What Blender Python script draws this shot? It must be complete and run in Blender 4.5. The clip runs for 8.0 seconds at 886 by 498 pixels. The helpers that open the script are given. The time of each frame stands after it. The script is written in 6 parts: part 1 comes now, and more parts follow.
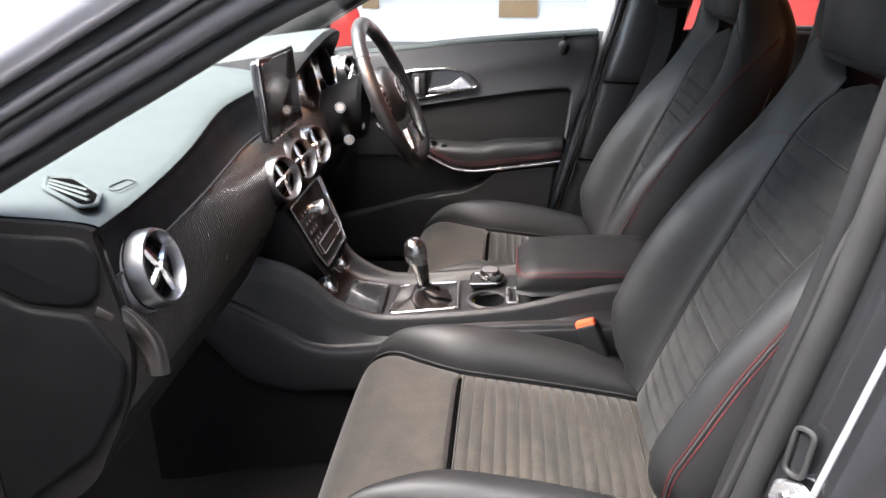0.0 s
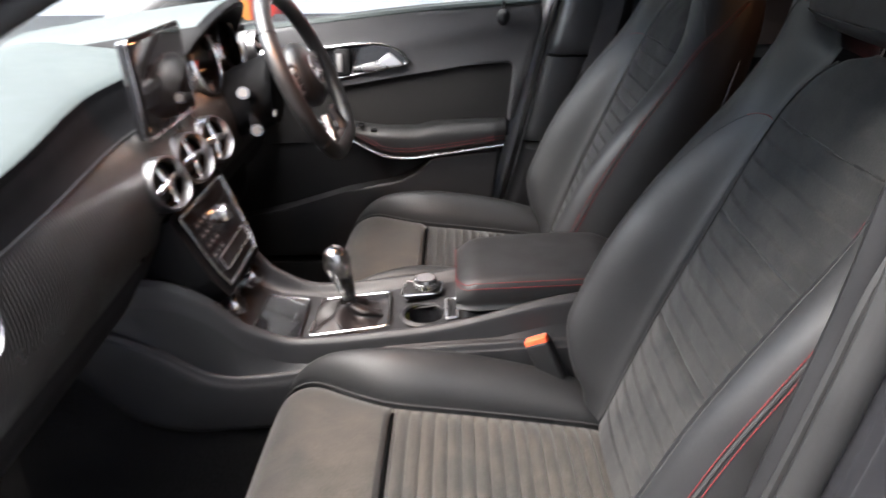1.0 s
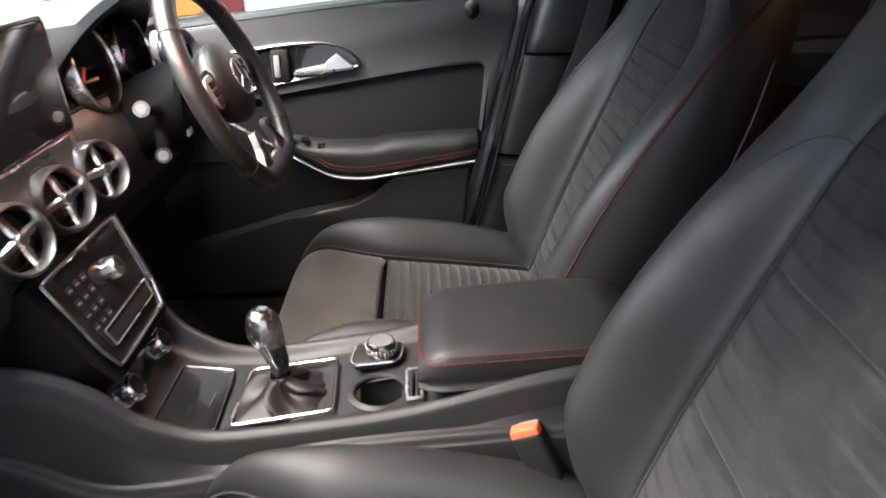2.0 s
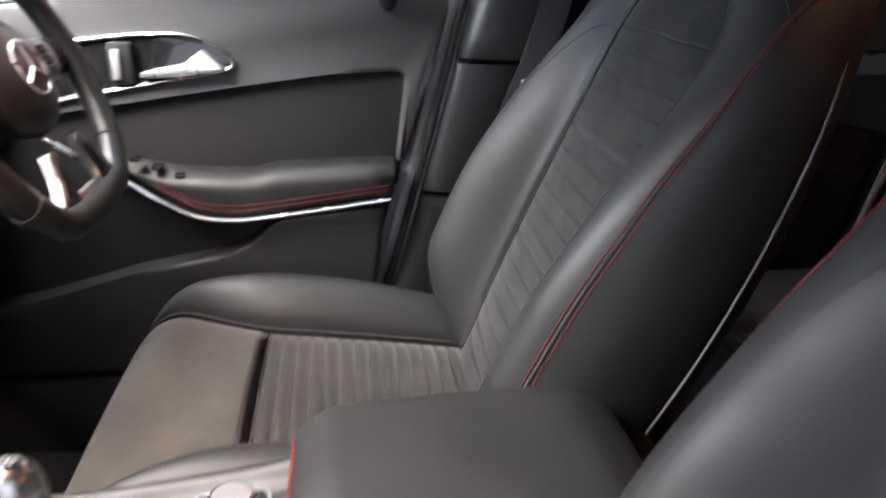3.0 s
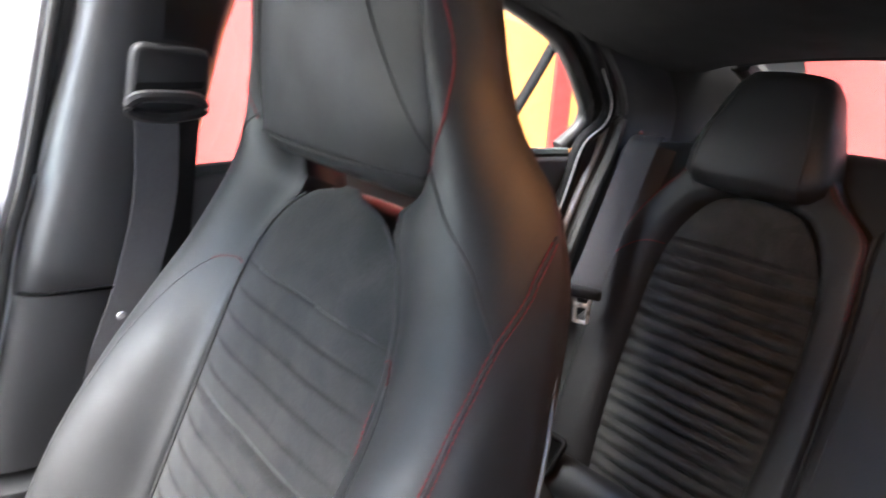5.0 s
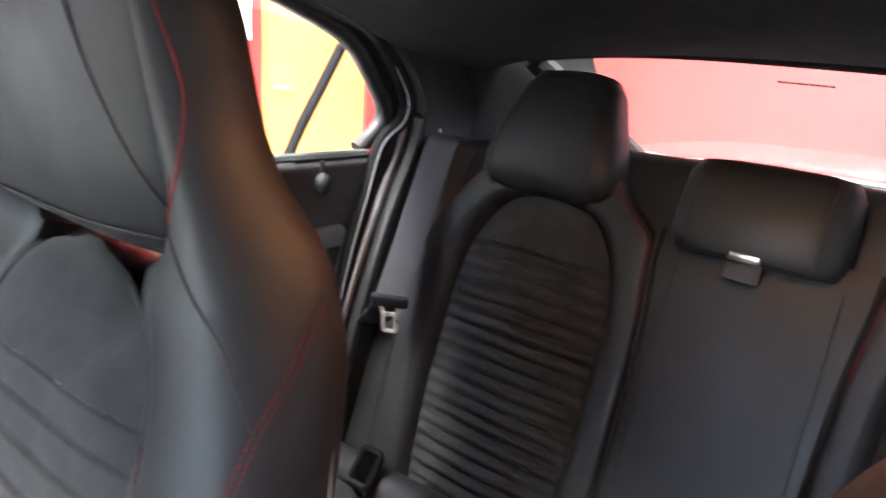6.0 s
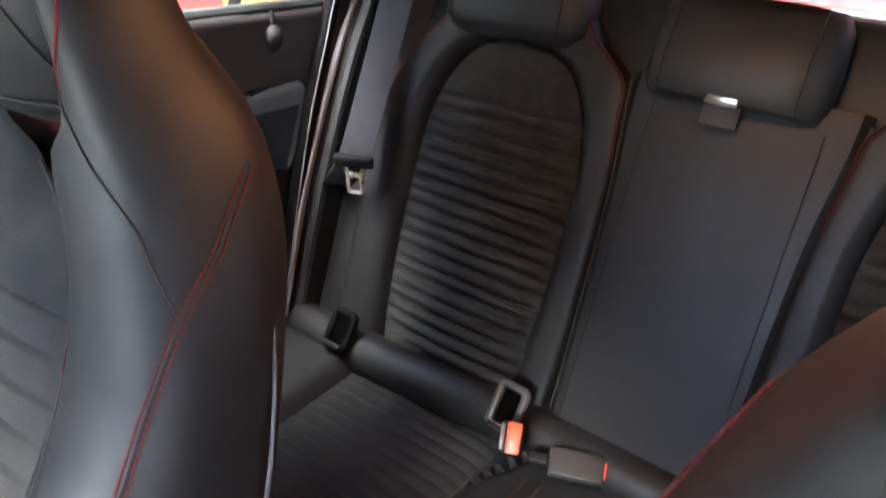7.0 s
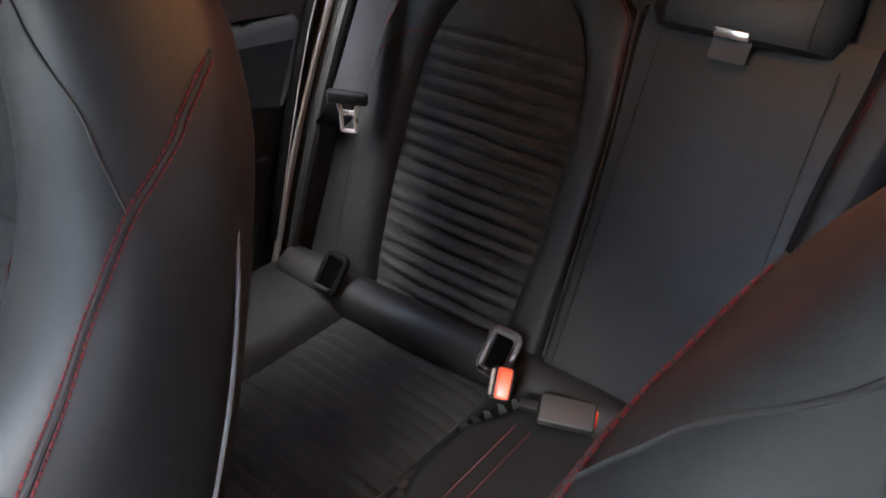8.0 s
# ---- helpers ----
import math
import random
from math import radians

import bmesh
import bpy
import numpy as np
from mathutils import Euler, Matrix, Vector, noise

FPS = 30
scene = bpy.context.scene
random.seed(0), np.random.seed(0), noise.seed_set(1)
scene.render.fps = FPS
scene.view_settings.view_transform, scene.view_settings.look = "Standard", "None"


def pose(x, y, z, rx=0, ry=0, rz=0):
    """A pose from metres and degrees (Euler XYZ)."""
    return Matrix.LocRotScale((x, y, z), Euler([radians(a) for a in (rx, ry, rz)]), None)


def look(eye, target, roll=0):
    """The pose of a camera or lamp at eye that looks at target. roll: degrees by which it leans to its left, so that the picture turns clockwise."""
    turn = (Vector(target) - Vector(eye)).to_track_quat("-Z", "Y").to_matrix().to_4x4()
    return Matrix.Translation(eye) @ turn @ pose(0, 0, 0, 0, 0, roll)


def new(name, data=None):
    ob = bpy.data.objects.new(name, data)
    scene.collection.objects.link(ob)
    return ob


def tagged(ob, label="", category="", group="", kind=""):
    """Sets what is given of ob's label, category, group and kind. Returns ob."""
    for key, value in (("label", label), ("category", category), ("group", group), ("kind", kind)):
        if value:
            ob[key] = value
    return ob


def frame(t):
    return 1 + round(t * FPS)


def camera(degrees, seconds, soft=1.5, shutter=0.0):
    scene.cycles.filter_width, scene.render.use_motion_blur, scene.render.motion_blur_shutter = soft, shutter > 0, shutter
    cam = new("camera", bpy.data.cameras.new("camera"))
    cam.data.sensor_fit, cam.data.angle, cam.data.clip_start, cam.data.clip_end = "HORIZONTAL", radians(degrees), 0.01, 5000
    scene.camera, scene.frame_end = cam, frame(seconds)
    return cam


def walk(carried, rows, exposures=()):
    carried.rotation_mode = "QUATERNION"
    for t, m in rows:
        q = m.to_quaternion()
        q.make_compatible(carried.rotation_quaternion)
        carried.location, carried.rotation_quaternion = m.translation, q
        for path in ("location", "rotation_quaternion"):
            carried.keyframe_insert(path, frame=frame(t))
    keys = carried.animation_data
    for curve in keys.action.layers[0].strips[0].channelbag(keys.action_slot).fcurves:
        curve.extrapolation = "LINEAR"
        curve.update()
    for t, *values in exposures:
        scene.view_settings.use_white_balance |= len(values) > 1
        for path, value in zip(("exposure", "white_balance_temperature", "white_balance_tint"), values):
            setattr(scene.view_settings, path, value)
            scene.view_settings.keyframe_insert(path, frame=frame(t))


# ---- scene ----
cam = camera(61.5, 8.0, 1.5, 0.5)
PATH = [
    (0, (0.081, -1.436, 1.333), (-0.085, 0.409, 0.578), -0.1),
    (0.5, (0.089, -1.339, 1.328), (-0.069, 0.481, 0.515), 0.2),
    (1, (0.107, -1.206, 1.305), (0.072, 0.617, 0.483), -0.6),
    (1.2, (0.1, -1.139, 1.292), (0.131, 0.681, 0.464), -0.1),
    (2.3, (0.131, -0.789, 1.224), (0.168, 1.03, 0.393), -1.0),
    (2.5, (0.134, -0.699, 1.187), (0.204, 1.134, 0.389), 1.3),
    (3, (0.156, -0.514, 1.149), (0.413, 1.321, 0.396), 2.2),
    (3.5, (0.146, -0.394, 1.152), (0.671, 1.425, 0.506), 4.2),
    (4, (0.175, -0.299, 1.185), (0.95, 1.439, 0.571), 5.5),
    (4.5, (0.195, -0.243, 1.226), (1.19, 1.395, 0.655), 5.6),
    (5, (0.228, -0.222, 1.293), (1.416, 1.295, 0.754), 4.4),
    (5.2, (0.239, -0.219, 1.307), (1.486, 1.252, 0.779), 3.4),
    (6.3, (0.329, -0.199, 1.336), (1.883, 0.89, 0.703), 4.7),
    (6.5, (0.342, -0.2, 1.335), (1.872, 0.867, 0.614), 3.7),
    (7, (0.354, -0.196, 1.324), (1.78, 0.855, 0.396), 2.7),
    (7.5, (0.368, -0.197, 1.309), (1.765, 0.802, 0.284), 3.4),
    (8, (0.375, -0.203, 1.279), (1.761, 0.83, 0.273), 4.0),
]
EXPOSURES = [(0.0, 4.65), (1.0, 4.6), (2.5, 4.85), (3.0, 5.1), (3.5, 5.45), (4.0, 6.0), (4.5, 6.35), (5.2, 6.7), (6.5, 6.7), (7.0, 6.7), (7.5, 6.5), (8.0, 6.3)]
walk(cam, [(t, look(eye, target, roll)) for t, eye, target, roll in PATH], EXPOSURES)


# ---- world and light ----
world = bpy.data.worlds.new("sky")
scene.world = world
world.use_nodes = True
wn = world.node_tree.nodes
sky = wn.new("ShaderNodeTexSky")
sky.sky_type, sky.sun_disc = "NISHITA", False
sky.sun_elevation, sky.sun_rotation = radians(57), radians(234)
sky.air_density, sky.dust_density = 1.0, 2.5
wn["Background"].inputs["Strength"].default_value = 0.07
world.node_tree.links.new(sky.outputs[0], wn["Background"].inputs["Color"])
sun = new("sun", bpy.data.lights.new("sun", "SUN"))
sun.data.energy, sun.data.angle, sun.data.color = 2.35, radians(80), (1.0, 0.96, 0.92)
sun.matrix_world = look((-1.9, -1.4, 4.6), (0, 0, 0.9))

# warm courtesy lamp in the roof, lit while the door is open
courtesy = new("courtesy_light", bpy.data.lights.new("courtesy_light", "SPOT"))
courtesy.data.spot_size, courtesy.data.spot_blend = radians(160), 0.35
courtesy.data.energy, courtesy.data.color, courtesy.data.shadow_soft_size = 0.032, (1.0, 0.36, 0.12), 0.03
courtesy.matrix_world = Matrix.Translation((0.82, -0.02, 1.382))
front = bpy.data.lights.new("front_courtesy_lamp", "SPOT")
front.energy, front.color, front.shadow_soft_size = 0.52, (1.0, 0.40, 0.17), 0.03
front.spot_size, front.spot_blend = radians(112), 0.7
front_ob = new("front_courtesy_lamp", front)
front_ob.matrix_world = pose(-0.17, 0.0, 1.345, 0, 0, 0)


# ---- materials ----
def material(name, colour, rough=0.5, metal=0.0, spec=0.5, grain=0.0, grain_size=0.002, mottle=0.12, mottle_size=0.05,
             kind="noise", coat=0.0, sheen=0.0, rough_var=0.08, worn=None, worn_size=0.12):
    """A surface with a base colour varied at two scales and a fine relief of real size."""
    m = bpy.data.materials.new(name)
    m.use_nodes = True
    n, l = m.node_tree.nodes, m.node_tree.links
    p = n["Principled BSDF"]
    p.inputs["Metallic"].default_value = metal
    p.inputs["Specular IOR Level"].default_value = spec
    p.inputs["Coat Weight"].default_value = coat
    p.inputs["Sheen Weight"].default_value = sheen
    p.inputs["Sheen Roughness"].default_value = 0.4
    tc = n.new("ShaderNodeTexCoord")
    big = n.new("ShaderNodeTexNoise")
    big.inputs["Scale"].default_value, big.inputs["Detail"].default_value = 1 / mottle_size, 5
    l.new(tc.outputs["Object"], big.inputs["Vector"])
    fine = n.new("ShaderNodeTexNoise")
    fine.inputs["Scale"].default_value, fine.inputs["Detail"].default_value = 1 / max(grain_size * 2, 0.0004), 3
    l.new(tc.outputs["Object"], fine.inputs["Vector"])
    mixed = n.new("ShaderNodeMath")
    mixed.operation = "ADD"
    l.new(big.outputs["Fac"], mixed.inputs[0])
    l.new(fine.outputs["Fac"], mixed.inputs[1])
    ramp = n.new("ShaderNodeMapRange")
    ramp.inputs["From Min"].default_value, ramp.inputs["From Max"].default_value = 0.6, 1.4
    ramp.inputs["To Min"].default_value, ramp.inputs["To Max"].default_value = 1 - mottle, 1 + mottle
    l.new(mixed.outputs[0], ramp.inputs["Value"])
    tint = n.new("ShaderNodeMix")
    tint.data_type, tint.blend_type = "RGBA", "MULTIPLY"
    tint.inputs[0].default_value = 1.0
    tint.inputs[6].default_value = (*colour, 1)
    if worn:
        wear = n.new("ShaderNodeTexNoise")
        wear.inputs["Scale"].default_value, wear.inputs["Detail"].default_value, wear.inputs["Distortion"].default_value = 1 / worn_size, 4, 0.6
        l.new(tc.outputs["Object"], wear.inputs["Vector"])
        step = n.new("ShaderNodeMapRange")
        step.inputs["From Min"].default_value, step.inputs["From Max"].default_value = 0.36, 0.70
        l.new(wear.outputs["Fac"], step.inputs["Value"])
        two = n.new("ShaderNodeMix")
        two.data_type = "RGBA"
        two.inputs[6].default_value, two.inputs[7].default_value = (*colour, 1), (*worn, 1)
        l.new(step.outputs[0], two.inputs[0])
        l.new(two.outputs[2], tint.inputs[6])
    l.new(ramp.outputs[0], tint.inputs[7])
    l.new(tint.outputs[2], p.inputs["Base Color"])
    rr = n.new("ShaderNodeMapRange")
    rr.inputs["From Min"].default_value, rr.inputs["From Max"].default_value = 0.3, 0.7
    rr.inputs["To Min"].default_value, rr.inputs["To Max"].default_value = max(0.02, rough - rough_var), min(1, rough + rough_var)
    l.new(big.outputs["Fac"], rr.inputs["Value"])
    l.new(rr.outputs[0], p.inputs["Roughness"])
    if grain:
        b = n.new("ShaderNodeBump")
        b.inputs["Strength"].default_value, b.inputs["Distance"].default_value = min(1, grain), grain_size * 0.4
        if kind == "leather":
            v = n.new("ShaderNodeTexVoronoi")
            v.feature = "DISTANCE_TO_EDGE"
            v.inputs["Scale"].default_value = 1 / grain_size
            l.new(tc.outputs["Object"], v.inputs["Vector"])
            l.new(v.outputs["Distance"], b.inputs["Height"])
        elif kind == "ribbed":
            a = n.new("ShaderNodeTexWave")
            a.bands_direction = "Y"
            a.inputs["Scale"].default_value, a.inputs["Distortion"].default_value = 0.314 / grain_size, 0.15
            l.new(tc.outputs["Object"], a.inputs["Vector"])
            l.new(a.outputs["Fac"], b.inputs["Height"])
            ridge = n.new("ShaderNodeMapRange")
            ridge.inputs["To Min"].default_value, ridge.inputs["To Max"].default_value = 0.35, 1.5
            l.new(a.outputs["Fac"], ridge.inputs["Value"])
            both = n.new("ShaderNodeMath")
            both.operation = "MULTIPLY"
            l.new(ramp.outputs[0], both.inputs[0])
            l.new(ridge.outputs[0], both.inputs[1])
            l.new(both.outputs[0], tint.inputs[7])
        elif kind == "weave":
            a = n.new("ShaderNodeTexWave")
            a.bands_direction = "Y"
            a.inputs["Scale"].default_value = 0.314 / grain_size
            c = n.new("ShaderNodeTexWave")
            c.bands_direction = "Z"
            c.inputs["Scale"].default_value = 0.314 / grain_size
            s = n.new("ShaderNodeMath")
            s.operation = "MULTIPLY"
            for w in (a, c):
                l.new(tc.outputs["Object"], w.inputs["Vector"])
            l.new(a.outputs["Fac"], s.inputs[0])
            l.new(c.outputs["Fac"], s.inputs[1])
            l.new(s.outputs[0], b.inputs["Height"])
        else:
            l.new(fine.outputs["Fac"], b.inputs["Height"])
        l.new(b.outputs[0], p.inputs["Normal"])
    return m


def glass(name, tint, gloss=0.06):
    m = bpy.data.materials.new(name)
    m.use_nodes = True
    n, l = m.node_tree.nodes, m.node_tree.links
    n.remove(n["Principled BSDF"])
    t, g, mix = (n.new("ShaderNode" + k) for k in ("BsdfTransparent", "BsdfGlossy", "MixShader"))
    t.inputs[0].default_value = (*tint, 1)
    g.inputs["Roughness"].default_value = 0.02
    mix.inputs[0].default_value = gloss
    l.new(t.outputs[0], mix.inputs[1])
    l.new(g.outputs[0], mix.inputs[2])
    l.new(mix.outputs[0], n["Material Output"].inputs[0])
    return m


LEATHER = material("black_leather", (0.0115, 0.0117, 0.0122), 0.53, spec=0.29, grain=0.2, grain_size=0.0012, kind="leather", mottle=0.22, mottle_size=0.08, rough_var=0.1)
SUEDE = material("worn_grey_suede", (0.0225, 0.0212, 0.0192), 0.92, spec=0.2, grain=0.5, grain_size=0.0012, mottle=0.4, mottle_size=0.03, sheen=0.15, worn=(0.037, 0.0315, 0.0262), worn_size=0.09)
# darker copy of SUEDE, carrying the shade on the driver's cushion
SUEDE_DARK = material("shade_toned_grey_suede", (0.0135, 0.0132, 0.0128), 0.92, spec=0.2, grain=0.5, grain_size=0.0012, mottle=0.4, mottle_size=0.03, sheen=0.15, worn=(0.024, 0.022, 0.0195), worn_size=0.09)
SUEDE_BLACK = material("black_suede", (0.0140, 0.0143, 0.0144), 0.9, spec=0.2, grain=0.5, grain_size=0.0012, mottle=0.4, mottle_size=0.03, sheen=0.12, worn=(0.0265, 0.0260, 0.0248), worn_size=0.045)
SOFT = material("soft_black_plastic", (0.009, 0.009, 0.0098), 0.52, spec=0.3, grain=0.3, grain_size=0.0011, kind="leather", mottle=0.12)
# windscreen sheen on the dash top is partly put into this base grey
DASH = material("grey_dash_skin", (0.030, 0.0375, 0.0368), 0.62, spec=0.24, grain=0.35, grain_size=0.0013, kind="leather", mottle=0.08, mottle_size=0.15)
PLASTIC = material("grained_black_plastic", (0.0095, 0.0095, 0.010), 0.58, spec=0.2, grain=0.4, grain_size=0.0009, mottle=0.16, mottle_size=0.12)
DOORSKIN = material("charcoal_door_skin", (0.046, 0.046, 0.048), 0.5, spec=0.4, grain=0.35, grain_size=0.0011, kind="leather", mottle=0.12, mottle_size=0.15)
PILLAR = material("dark_post_trim", (0.0085, 0.0087, 0.0095), 0.36, spec=0.42, grain=0.3, grain_size=0.001, kind="leather", mottle=0.15, mottle_size=0.12)
POSTGREY = material("grey_post_plastic", (0.085, 0.083, 0.087), 0.5, spec=0.4, grain=0.2, grain_size=0.001, mottle=0.08, mottle_size=0.1)
CONSOLE = material("black_console_plastic", (0.0125, 0.0125, 0.0135), 0.5, spec=0.32, grain=0.3, grain_size=0.001, kind="leather", mottle=0.15, mottle_size=0.1)
GLOSS = material("gloss_black_plastic", (0.008, 0.008, 0.009), 0.12, mottle=0.1, coat=0.5, rough_var=0.04)
CARBON = material("carbon_weave_trim", (0.015, 0.0133, 0.0123), 0.34, spec=0.5, grain=1.0, grain_size=0.0068, kind="ribbed", mottle=0.12, coat=0.08)
CHROME = material("satin_chrome", (0.66, 0.66, 0.66), 0.24, metal=1.0, mottle=0.05, rough_var=0.06)
SILVER = material("silver_paint_trim", (0.55, 0.55, 0.56), 0.3, metal=0.9, mottle=0.06)
FRAME = material("pale_painted_frame", (0.27, 0.27, 0.28), 0.4, mottle=0.08, mottle_size=0.06)
DARKCHROME = material("dark_chrome", (0.30, 0.29, 0.29), 0.24, metal=1.0, mottle=0.06, rough_var=0.05)
KNOB = material("polished_knob_silver", (0.42, 0.42, 0.42), 0.22, metal=1.0, mottle=0.05, rough_var=0.05)
SATIN = material("satin_silver_ring", (0.19, 0.19, 0.195), 0.34, metal=1.0, mottle=0.06)
# darker copy of PAINT: the jamb's shade is put into the colour
JAMB = material("shade_toned_jamb_paint", (0.042, 0.042, 0.046), 0.26, metal=0.75, rough_var=0.01, mottle=0.03, mottle_size=0.3, coat=0.5)
STITCH = material("red_thread", (0.115, 0.015, 0.017), 0.8, spec=0.15, mottle=0.25, mottle_size=0.004)
THREAD = material("black_thread", (0.012, 0.012, 0.012), 0.8, mottle=0.2)
HIDE = material("glossy_rim_leather", (0.011, 0.0108, 0.011), 0.40, spec=0.5, grain=0.25, grain_size=0.0012, kind="leather", mottle=0.2, mottle_size=0.05, rough_var=0.12)
CAP = material("pale_grey_cap", (0.10, 0.10, 0.10), 0.35, mottle=0.1, mottle_size=0.006)
CASE = material("dark_grey_case", (0.028, 0.028, 0.029), 0.45, spec=0.4, grain=0.2, grain_size=0.001, mottle=0.1)
STEEL = material("bright_steel", (0.55, 0.55, 0.55), 0.32, metal=0.55, mottle=0.05)
BUTTON = material("orange_red_button", (0.80, 0.10, 0.04), 0.35, mottle=0.05)
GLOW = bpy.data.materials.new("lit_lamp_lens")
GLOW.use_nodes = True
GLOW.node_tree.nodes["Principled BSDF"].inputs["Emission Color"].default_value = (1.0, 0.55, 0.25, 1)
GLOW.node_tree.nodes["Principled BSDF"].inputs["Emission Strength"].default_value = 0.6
LIME = material("yellow_green_plastic", (0.30, 0.30, 0.03), 0.5, mottle=0.1)
GAITER = material("creased_gaiter_leather", (0.0085, 0.0068, 0.007), 0.46, spec=0.3, grain=0.2, grain_size=0.001, kind="leather", mottle=0.2)
RIBBED = material("ribbed_black_suede", (0.0150, 0.0155, 0.0153), 0.85, spec=0.25, grain=0.5, grain_size=0.0012, mottle=0.4, mottle_size=0.03, sheen=0.14, worn=(0.030, 0.0295, 0.0275), worn_size=0.05)
FABRIC = material("black_door_fabric", (0.018, 0.0175, 0.0175), 0.9, spec=0.2, grain=0.6, grain_size=0.0016, mottle=0.2, mottle_size=0.05)
# black toned down further to carry the shade on the parts using it
BROW = material("shade_toned_black", (0.0042, 0.0042, 0.0046), 0.6, spec=0.07, grain=0.3, grain_size=0.0011, kind="leather", mottle=0.12)
WEBBING = material("black_webbing", (0.038, 0.038, 0.041), 0.65, spec=0.35, grain=0.8, grain_size=0.0022, kind="weave", mottle=0.12)
CARPET = material("black_carpet", (0.006, 0.0056, 0.0056), 0.98, spec=0.1, grain=1.0, grain_size=0.003, mottle=0.35, mottle_size=0.02)
# near-black put in place of real shade inside gaps and holes
HOLLOW_SHADE = material("black_for_hollow_shade", (0.002, 0.002, 0.002), 0.95, spec=0.0, mottle=0.1)
LINER = material("black_headliner", (0.007, 0.007, 0.007), 0.95, spec=0.15, grain=0.5, grain_size=0.0015, mottle=0.15)
PAINT = material("grey_metallic_paint", (0.33, 0.33, 0.345), 0.34, metal=0.55, rough_var=0.015, mottle=0.03, mottle_size=0.05, coat=0.7)
RUBBER = material("black_rubber_seal", (0.012, 0.012, 0.012), 0.6, spec=0.35, grain=0.3, grain_size=0.001, mottle=0.15)
MIRROR = material("silvered_mirror", (0.86, 0.86, 0.86), 0.03, metal=1.0, mottle=0.01, rough_var=0.005)
SCREEN = material("dark_display_glass", (0.006, 0.007, 0.009), 0.06, mottle=0.05, coat=1.0, rough_var=0.02)
GREYTRIM = material("grey_matt_plastic", (0.17, 0.17, 0.172), 0.5, grain=0.2, grain_size=0.001, mottle=0.08)
WHITEWALL = material("white_painted_wall", (0.66, 0.66, 0.65), 0.7, grain=0.3, grain_size=0.004, mottle=0.06, mottle_size=0.5)
REDWALL = material("red_painted_panel", (0.17, 0.0105, 0.009), 0.55, grain=0.2, grain_size=0.004, mottle=0.1, mottle_size=0.4)
YELLOW = material("yellow_painted_door", (0.34, 0.14, 0.032), 0.5, grain=0.2, grain_size=0.004, mottle=0.12, mottle_size=0.3)
CARDBOARD = material("tan_board", (0.30, 0.20, 0.11), 0.7, mottle=0.12, mottle_size=0.1)
CONCRETE = material("grey_concrete", (0.13, 0.13, 0.128), 0.8, grain=0.6, grain_size=0.01, mottle=0.2, mottle_size=0.4)
CLEAR = glass("clear_glass", (0.93, 0.95, 0.95))
TINTED = glass("lightly_tinted_glass", (0.70, 0.72, 0.71))


# ---- mesh helpers ----
def part(name, bm, mat, parent=None, label="", smooth=True):
    """Links a bmesh as one mesh object, under a thing or a part when one is given."""
    me = bpy.data.meshes.new(name)
    bmesh.ops.recalc_face_normals(bm, faces=bm.faces)
    bm.to_mesh(me)
    bm.free()
    me.materials.append(mat)
    if smooth:
        for f in me.polygons:
            f.use_smooth = True
        me.set_sharp_from_angle(angle=radians(42))
    ob = new(name, me)
    ob.parent = parent
    if label:
        ob["label"] = label
    return ob


def thing(name, label, category, group="", kind="", at=(0, 0, 0)):
    ob = new(name)
    ob.empty_display_size = 0.05
    return tagged(ob, label, category, group, kind)


def spline(keys, t):
    """Smooth value of a table [(t, v), ...] at t, flat beyond the ends."""
    if t <= keys[0][0]:
        return keys[0][1]
    for k in range(len(keys) - 1):
        if t <= keys[k + 1][0]:
            (a, va), (b, vb) = keys[k], keys[k + 1]
            p = keys[k - 1] if k else (2 * a - b, va)
            q = keys[k + 2] if k + 2 < len(keys) else (2 * b - a, vb)
            ma, mb = (vb - p[1]) / (b - p[0]) * (b - a), (q[1] - va) / (q[0] - a) * (b - a)
            if (vb - va) * (va - p[1]) <= 0:
                ma = 0
            if (q[1] - vb) * (vb - va) <= 0:
                mb = 0
            s = (t - a) / (b - a)
            return (2 * s**3 - 3 * s * s + 1) * va + (s**3 - 2 * s * s + s) * ma + (3 * s * s - 2 * s**3) * vb + (s**3 - s * s) * mb
    return keys[-1][1]


def curve(points, steps=8, closed=False):
    """A smooth line through points (Catmull-Rom)."""
    pts = [Vector(p) for p in points]
    n, out = len(pts), []
    for i in range(n if closed else n - 1):
        p0 = pts[i - 1] if i or closed else pts[0]
        p1, p2 = pts[i], pts[(i + 1) % n]
        p3 = pts[(i + 2) % n] if closed or i + 2 < n else pts[-1]
        for k in range(steps):
            s = k / steps
            out.append(0.5 * (2 * p1 + (p2 - p0) * s + (2 * p0 - 5 * p1 + 4 * p2 - p3) * s * s + (3 * p1 - p0 - 3 * p2 + p3) * s**3))
    if not closed:
        out.append(pts[-1])
    return out


def loft(rows, closed=False, caps=False, bm=None):
    """A skin over rows of equally many points."""
    bm = bm or bmesh.new()
    vs = [[bm.verts.new(p) for p in row] for row in rows]
    n = len(vs[0])
    for a, b in zip(vs, vs[1:]):
        for j in range(n if closed else n - 1):
            k = (j + 1) % n
            bm.faces.new((a[j], a[k], b[k], b[j]))
    if caps:
        bm.faces.new(vs[0])
        bm.faces.new(vs[-1])
    return bm


